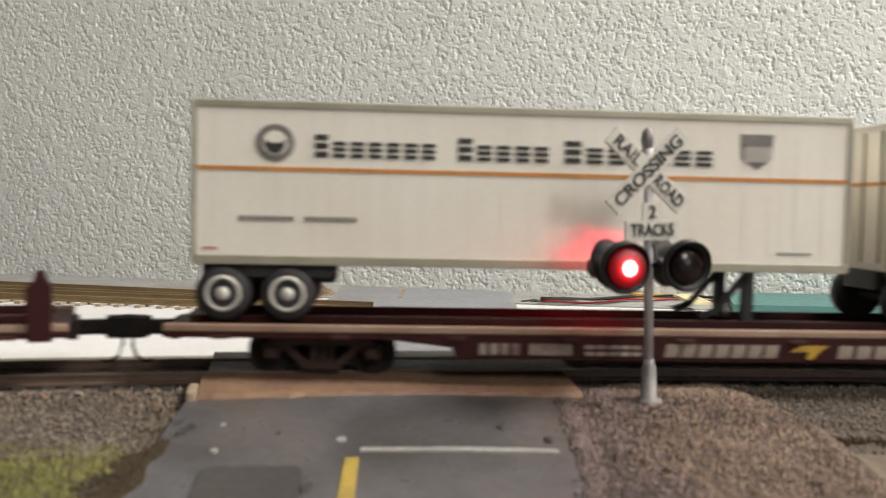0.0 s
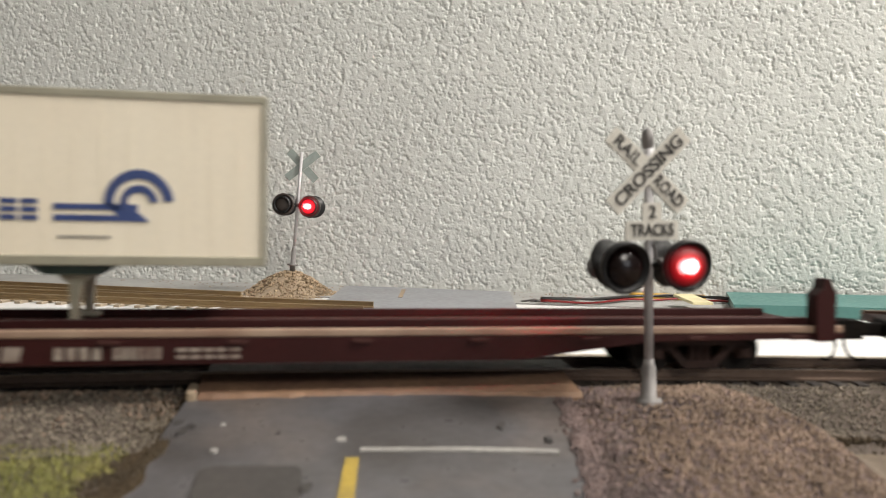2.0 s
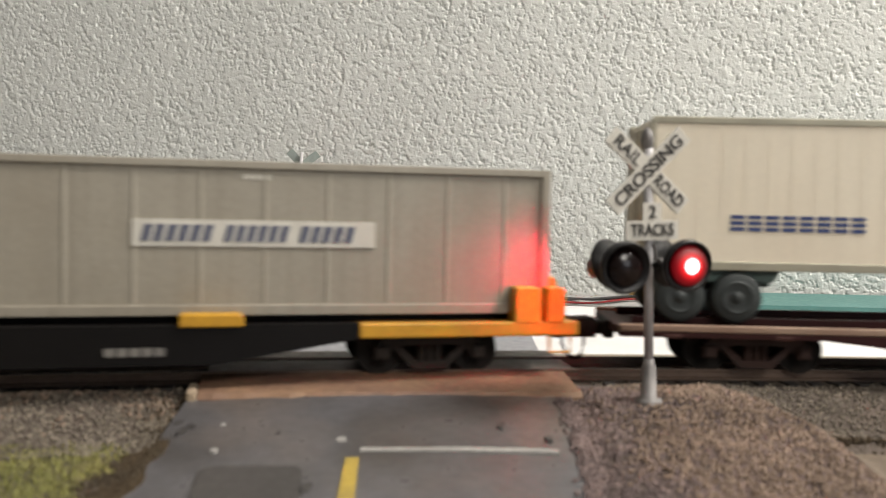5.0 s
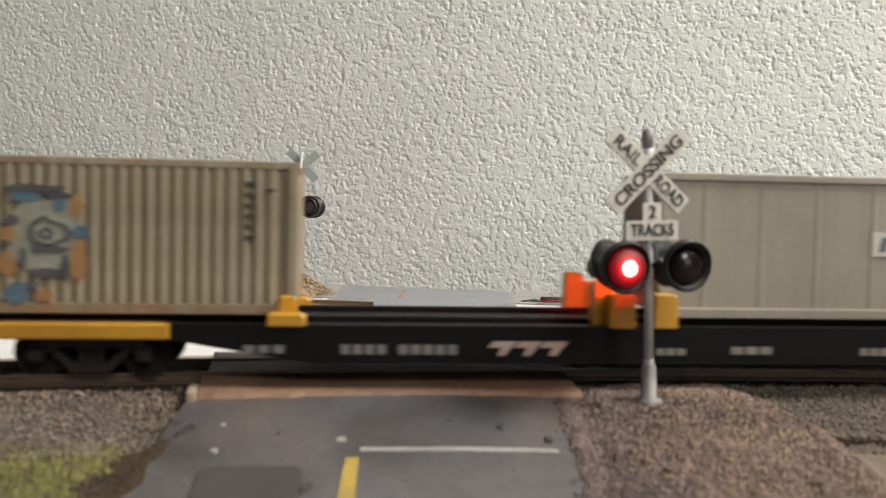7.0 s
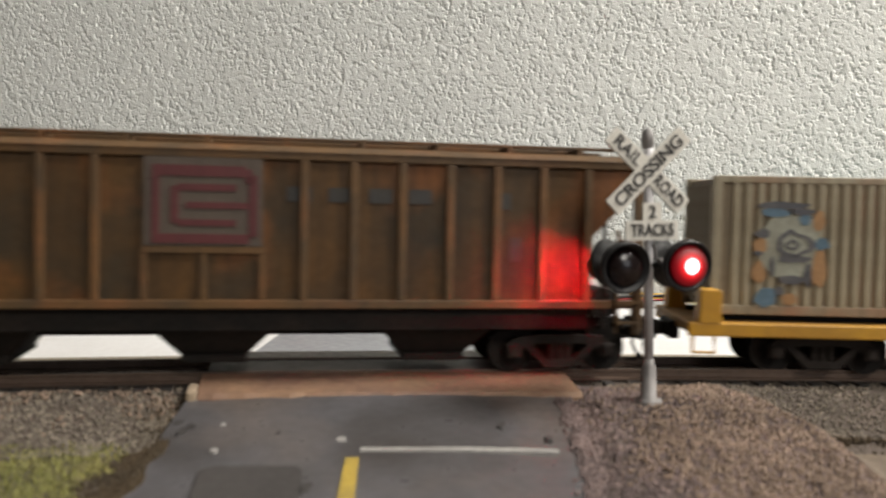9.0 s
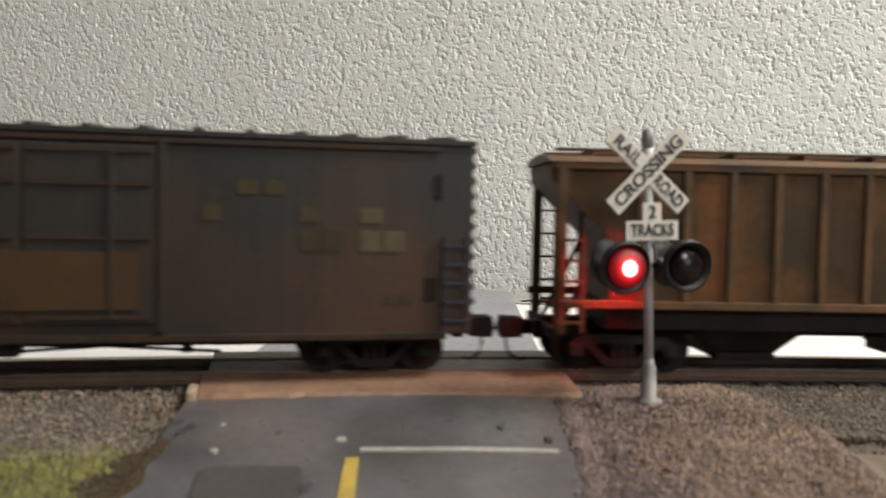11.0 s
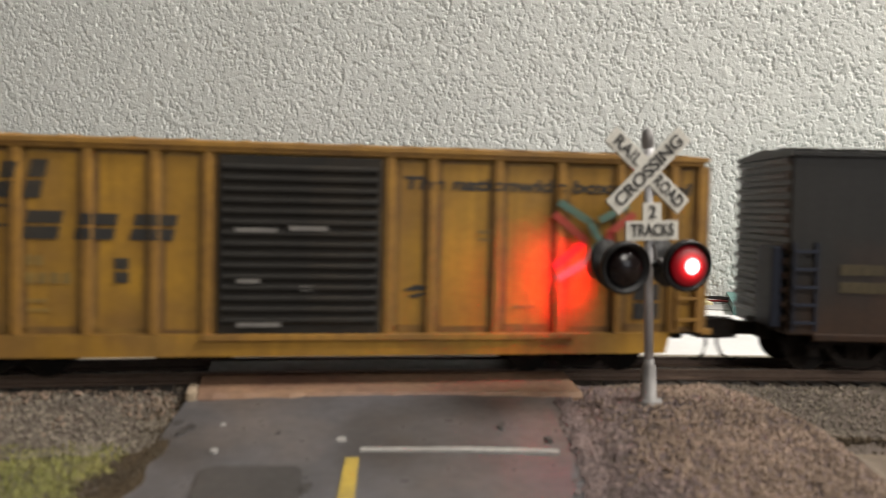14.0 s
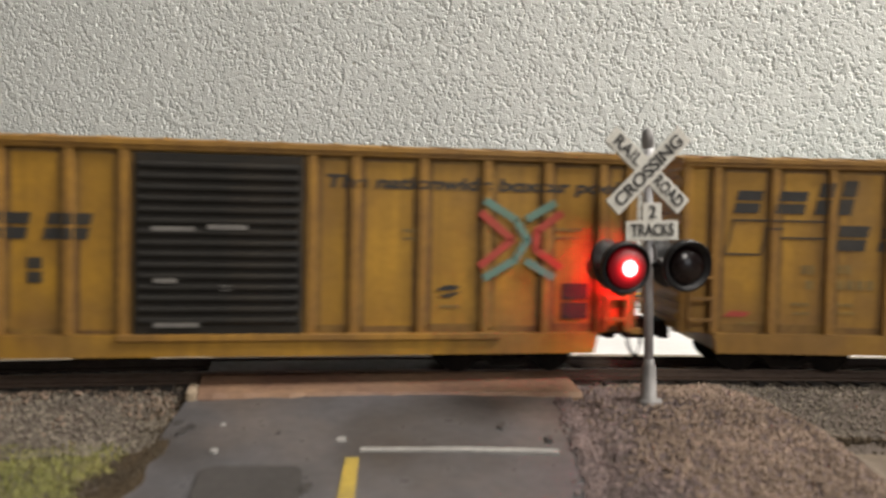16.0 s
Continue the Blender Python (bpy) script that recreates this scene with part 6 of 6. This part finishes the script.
def cream_trailer():
    c = trailer("trailer", 0.1600, M["cream"], "cream semi-trailer with navy block shapes and curved emblem", False, 30, M["green_frame"], M["green_tyre"], M["green_tyre"], (0.0072, 0.0204))
    y = -0.0140
    for x0, x1, k, z0, z1 in ((0.0183, 0.0500, 8, 0.0332, 0.0368), (0.0898, 0.1168, 7, 0.0330, 0.0372)):
        name_slats(c, "name_block", M["blue"], "navy block of the owner's name", x0, x1, z0, z1, y, k, 0.20)
    q = B()
    for z0, z1, x0, x1 in ((0.0352, 0.0364, 0.1190, 0.1350), (0.0330, 0.0342, 0.1190, 0.1362)):
        poly(q, [(x0, z0), (x1, z0), (x1, z1), (x0, z1)], y - 0.0002, y)
    for r0, r1 in ((0.0068, 0.0049), (0.0037, 0.0022)):
        k = [radians(180 - 175 * i / 14) for i in range(15)]
        cx, cz = 0.1352, 0.0366
        out = [(cx + r0 * math.cos(a), cz + r0 * math.sin(a)) for a in k]
        inn = [(cx + r1 * math.cos(a), cz + r1 * math.sin(a)) for a in k]
        for i in range(14):
            poly(q, [out[i], out[i + 1], inn[i + 1], inn[i]], y - 0.0002, y)
    poly(q, [(0.1284, 0.0367), (0.1303, 0.0367), (0.1341, 0.0342), (0.1311, 0.0342)], y - 0.0002, y)
    poly(q, [(0.1315, 0.0367), (0.1330, 0.0367), (0.1373, 0.0330), (0.1346, 0.0330)], y - 0.00025, y)
    part("curved_emblem", q, M["blue"], c, "navy bars and arcs emblem")
    q = B()
    bars(q, 0.1200, 0.1300, 0.0296, 0.0301, y, 8, 0.25)
    tagged(part("small_stencil", q, M["grey_ink"], c, "small grey lettering bars"), kind="stuff")
    q = B()
    box(q, 0.0012, 0.0046, y - 0.0002, y, 0.0287, 0.0295)
    tagged(part("data_plate", q, M["ink"], c, "small black plate"), kind="stuff")
    b = B()
    poly(b, [(0.1125, 0.0246), (0.1300, 0.0246), (0.1275, 0.0222), (0.1165, 0.0222)], -0.0110, 0.0110)
    part("gear_housing", b, M["green_frame"], c, "grey-green gear housing")
    b = B()
    for yy in (-0.0080, 0.0080):
        poly(b, [(0.1182, 0.0224), (0.1262, 0.0224), (0.1233, 0.0200), (0.1228, 0.0124), (0.1212, 0.0124), (0.1210, 0.0200)], yy - 0.0012, yy + 0.0012)
        box(b, 0.1196, 0.1246, yy - 0.0022, yy + 0.0022, 0.0118, 0.0127, 0.0002)
    part("landing_gear", b, M["trim"], c, "grey landing gear legs")
    return c


def container(name, length, paint, label, ribs, z0=0.0140, z1=0.0458, hollow=None):
    c = empty(name, pose(0, 0, 0), label, "container")
    h = 0.0140
    b = B()
    box(b, 0.0012, length - 0.0012, -h + 0.0007, h - 0.0007, z0 + 0.0008, z1 - 0.0006, 0.0002)
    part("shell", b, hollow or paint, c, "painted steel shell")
    for z, t in ((z0, 0.0022), (z1 - 0.0016, 0.0016)):
        for y0, y1 in ((-h, -h + 0.0014), (h - 0.0014, h)):
            b = B()
            box(b, 0, length, y0, y1, z, z + t, 0.0002)
            part("frame_rail", b, paint, c, "frame rail")
    for x in (0, length - 0.0020):
        for y0, y1 in ((-h, -h + 0.0020), (h - 0.0020, h)):
            b = B()
            box(b, x, x + 0.0020, y0 - 0.0001, y1 + 0.0001, z0, z1, 0.0002)
            part("corner_post", b, paint, c, "corner post")
    me = None
    for i in range(ribs):
        x = 0.0040 + (length - 0.0080) * (i + 0.5) / ribs
        w = (length - 0.008) / ribs * 0.26 if ribs > 14 else 0.00030
        for side in (-1, 1):
            if me is None:
                b = B()
                d = 0.0007 if ribs > 14 else 0.00018
                base = -h + 0.0007
                a = [b.verts.new(p) for p in ((-w * 1.5, base, z0 + 0.0022), (-w * 0.7, base - d, z0 + 0.0022), (w * 0.7, base - d, z0 + 0.0022), (w * 1.5, base, z0 + 0.0022))]
                k = [b.verts.new((v.co.x, v.co.y, z1 - 0.0016)) for v in a]
                for j in range(3):
                    b.faces.new((a[j], a[j + 1], k[j + 1], k[j]))
                b.faces.new(a)
                b.faces.new(k[::-1])
                b.faces.new((a[3], a[0], k[0], k[3]))
                o = part("side_rib", b, paint, c)
                me = o.data
            else:
                o = new("side_rib", me)
                o.parent = c
            o.matrix_basis = pose(x, 0, 0) if side < 0 else pose(x, 0, 0, 0, 0, 180)
    me = None
    for x in (0.0, length):
        for i in range(7):
            y = -h + 0.0035 + i * (2 * h - 0.007) / 6
            if me is None:
                o = part("end_rib", box(B(), -0.0009, 0.0003, -0.0009, 0.0009, z0 + 0.002, z1 - 0.002, 0.0002), paint, c)
                me = o.data
            else:
                o = new("end_rib", me)
                o.parent = c
            o.matrix_basis = pose(x + 0.0012, y, 0) if x == 0.0 else pose(x - 0.0012, y, 0, 0, 0, 180)
    return c


def lines_container():
    c = container("container", 0.1400, M["grey_box"], "grey forty foot container with a white name strip", 10)
    y = -0.0133
    q = B()
    box(q, 0.0500, 0.1000, y - 0.00035, y, 0.0282, 0.0336)
    strip = part("name_strip", q, M["sign"], c, "white name strip")
    for x0, x1, k in ((0.0515, 0.0660, 6), (0.0680, 0.0815, 6), (0.0835, 0.0955, 5)):
        letter_row(strip, "letter_block", M["faded_blue"], "dark slanted block of the owner's name", x0, x1, 0.0292, 0.0326, y - 0.00035, k, 0.3, 0.0009)
    q = B()
    bars(q, 0.0720, 0.0780, 0.0420, 0.0430, y, 4, 0.3)
    tagged(part("small_stencil", q, M["sign"], c, "small pale marking"), kind="stuff")
    return c


def rusty_container():
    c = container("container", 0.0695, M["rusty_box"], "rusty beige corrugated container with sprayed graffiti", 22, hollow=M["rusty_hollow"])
    y = -0.0141
    rnd = random.Random(17)
    def blob(m, lab, level, items):
        q = B()
        for cx, cz, rx, rz, hole in items:
            n = 14
            out = [(cx + rx * math.cos(i * math.tau / n) * rnd.uniform(0.75, 1.15), cz + rz * math.sin(i * math.tau / n) * rnd.uniform(0.75, 1.15)) for i in range(n)]
            if hole:
                inn = [(cx + (x - cx) * hole, cz + (z - cz) * hole) for x, z in out]
                for i in range(n):
                    poly(q, [out[i], out[(i + 1) % n], inn[(i + 1) % n], inn[i]], y - level, y)
            else:
                poly(q, out, y - level, y)
        tagged(part("graffiti", q, m, c, lab), kind="stuff")
    blob(M["spray_pale"], "pale sprayed ground", 0.00006, [(0.0176, 0.0300, 0.0070, 0.0088, 0)])
    blob(M["spray_orange"], "orange sprayed patches", 0.00012, [(0.0244, 0.0358, 0.0016, 0.0023, 0), (0.0248, 0.0250, 0.0018, 0.0046, 0), (0.0110, 0.0237, 0.0018, 0.0028, 0), (0.0110, 0.0299, 0.0017, 0.0022, 0), (0.0181, 0.0178, 0.0018, 0.0015, 0)])
    blob(M["spray_blue"], "blue sprayed patches", 0.00018, [(0.0128, 0.0181, 0.0028, 0.0024, 0), (0.0143, 0.0376, 0.0034, 0.0011, 0), (0.0252, 0.0306, 0.0019, 0.0014, 0), (0.0212, 0.0362, 0.0014, 0.0016, 0)])
    blob(M["spray_dark"], "dark sprayed outlines", 0.00024, [(0.0160, 0.0392, 0.0066, 0.0009, 0), (0.0205, 0.0378, 0.0030, 0.0008, 0), (0.0116, 0.0327, 0.0019, 0.0011, 0), (0.0106, 0.0282, 0.0012, 0.0006, 0), (0.0187, 0.0304, 0.0046, 0.0033, 0.72), (0.0187, 0.0271, 0.0042, 0.0010, 0), (0.0184, 0.0302, 0.0018, 0.0012, 0.5), (0.0184, 0.0222, 0.0036, 0.0012, 0), (0.0222, 0.0235, 0.0009, 0.0028, 0), (0.0140, 0.0252, 0.0006, 0.0026, 0), (0.0158, 0.0196, 0.0012, 0.0010, 0)])
    q = B()
    for i in range(6):
        bars(q, 0.0585, 0.0612, 0.0405 - 0.0022 * i, 0.0416 - 0.0022 * i, y + 0.0001, 2, 0.3)
    bars(q, 0.0630, 0.0650, 0.0395, 0.0403, y + 0.0001, 2, 0.3)
    tagged(part("stencil", q, M["ink_car"], c, "dark vertical stencil bars"), kind="stuff")
    return c


# ---------------------------------------------------------------- movement
SPEED = ((0.0, 0.0886), (2.5, 0.0853), (4.2, 0.0820), (6.5, 0.0828), (9.0, 0.0836), (11.5, 0.0873), (13.0, 0.0840), (14.0, 0.0894), (15.0, 0.0893), (16.0, 0.0878))


def gone(t):
    """How far the train has rolled at t seconds."""
    total = 0.0
    for (t0, v0), (t1, v1) in zip(SPEED, SPEED[1:]):
        if t <= t0:
            break
        e = min(t, t1)
        ve = v0 + (v1 - v0) * (e - t0) / (t1 - t0)
        total += (v0 + ve) / 2 * (e - t0)
    return total


def rolling(t, s, at, rear, front, lift=0.0, tip=0.0):
    """The pose at t of a car whose rear end stands at s on the track at the time `at`; its trucks run at rear and front on the curve."""
    u = s + gone(t) - gone(at)
    a, b = on_track(u + rear, 0, 0), on_track(u + front, 0, 0)
    d = (b - a).normalized()
    p = a - d * rear
    return pose(p.x, p.y, lift, 0, tip, math.degrees(math.atan2(d.y, d.x)))


FLASH = [0.63 + 0.664 * i for i in range(24)]


def motions():
    times = [0.5 * i for i in range(33)]
    turns = [(k / 15, math.degrees(gone(k / 15) / 0.0049)) for k in range(241)]
    for car in (flat_a, flat_b, flat_c, brown_hopper, slate_car, yellow_a, yellow_b):
        for o in car.children_recursive:
            if o.name.startswith("wheelset"):
                v = o.location.copy()
                walk(o, [(t, pose(v.x, v.y, v.z, 0, a, 0)) for t, a in turns])
    for ob, s, at, rear, front, lift, tip in TRAIN:
        ob.scale.z = 1.018
        walk(ob, [(t, rolling(t, s, at, rear, front, lift, tip)) for t in times])
    for bulbs in BULBS:
        for ob, way, y, aim in bulbs:
            turn, dx, dy = (0, FRONT, 0) if way < 0 else (aim, -0.0012 * math.sin(radians(aim)), 0.0012 * math.cos(radians(aim)))
            dip = -14 if turn > 0 else 0
            left, right = pose(-0.0062 + dx, y + dy, LAMP, dip, 0, turn), pose(0.0062 + dx + (SPREAD if way < 0 else 0.0), y + dy, LAMP, dip, 0, turn)
            a, b = (left, right) if way < 0 else (right, left)
            rows, on = [(0.0, a)], a
            for t in FLASH:
                f = round(t * FPS) / FPS
                rows.append((f, on))
                on = b if on is a else a
                rows.append((f + 1 / FPS, on))
            rows.append((16.0, on))
            walk(ob, rows)


# ---------------------------------------------------------------- the place
room()
stucco_wall()
ground()
near_road()
crossing()
track("main_track", main_line, -0.70, 0.60, M["rail"], M["tie"], "main track with dark rails on black ties", skip=(-0.055, 0.032), reach=1.05)
far_side()
clutter()
loose_ground()
near_signal, near_bulbs = signal(pose(0.0427, 0.1830, -0.0008, 0, -2.0, 14), "silver flashing crossing signal with white crossbuck", 26, M["red_beam"])
far_signal, far_bulbs = signal(pose(-0.0712, 0.4280, 0.0100, 0, -3.8, 180 + 4), "silver flashing crossing signal on a sand mound", -12, M["red_far"], True)
BULBS = [near_bulbs, far_bulbs]

flat_a = piggyback_flat("maroon piggyback flatcar loaded with two white trailers", 0.1076, 0.0670)
flat_b = piggyback_flat("maroon piggyback flatcar loaded with one cream trailer")
fruit_a = fruit_trailer()
fruit_b = copy_thing(fruit_a, pose(0, 0, 0))
cream = cream_trailer()
flat_c = container_flat()
lines_box = lines_container()
rusty_box = rusty_container()
brown_hopper = hopper()
slate_car = slate_boxcar()
yellow_a = yellow_boxcar("weathered yellow boxcar with a black ribbed door")
yellow_b = copy_thing(yellow_a, pose(0, 0, 0))
for piece in yellow_a.children:
    if piece.name.startswith("scribble"):
        piece.location.x -= 0.0235
yellow_b["label"] = "weathered yellow boxcar with black door at the rear"

TRAIN = [
    (flat_a, -0.0603, 0.0, 0.033, 0.267, 0, 0),
    (fruit_a, -0.0549, 0.0, 0.0276, 0.2586, 0.0004, 0),
    (fruit_b, 0.1005, 0.0, -0.1278, 0.1032, 0.0004, 0),
    (flat_b, -0.0822, 3.5, 0.033, 0.267, 0, 0),
    (cream, -0.0749, 3.5, 0.0253, 0.2563, 0.0004, 0),
    (flat_c, -0.0590, 7.6, 0.033, 0.268, 0, 0),
    (lines_box, 0.0047, 6.5, -0.111, 0.124, 0.0004, 0),
    (rusty_box, -0.0530, 7.6, 0.027, 0.262, 0.0004, 0),
    (brown_hopper, -0.1466, 9.0, 0.018, HOP - 0.018, 0.0003, 0),
    (slate_car, -0.0492, 12.5, 0.025, 0.155, 0.0004, 0),
    (yellow_a, -0.0790, 14.5, 0.027, 0.153, 0.0003, 0),
    (yellow_b, -0.2290, 15.0, 0.027, 0.153, 0.0003, 0),
]
motions()
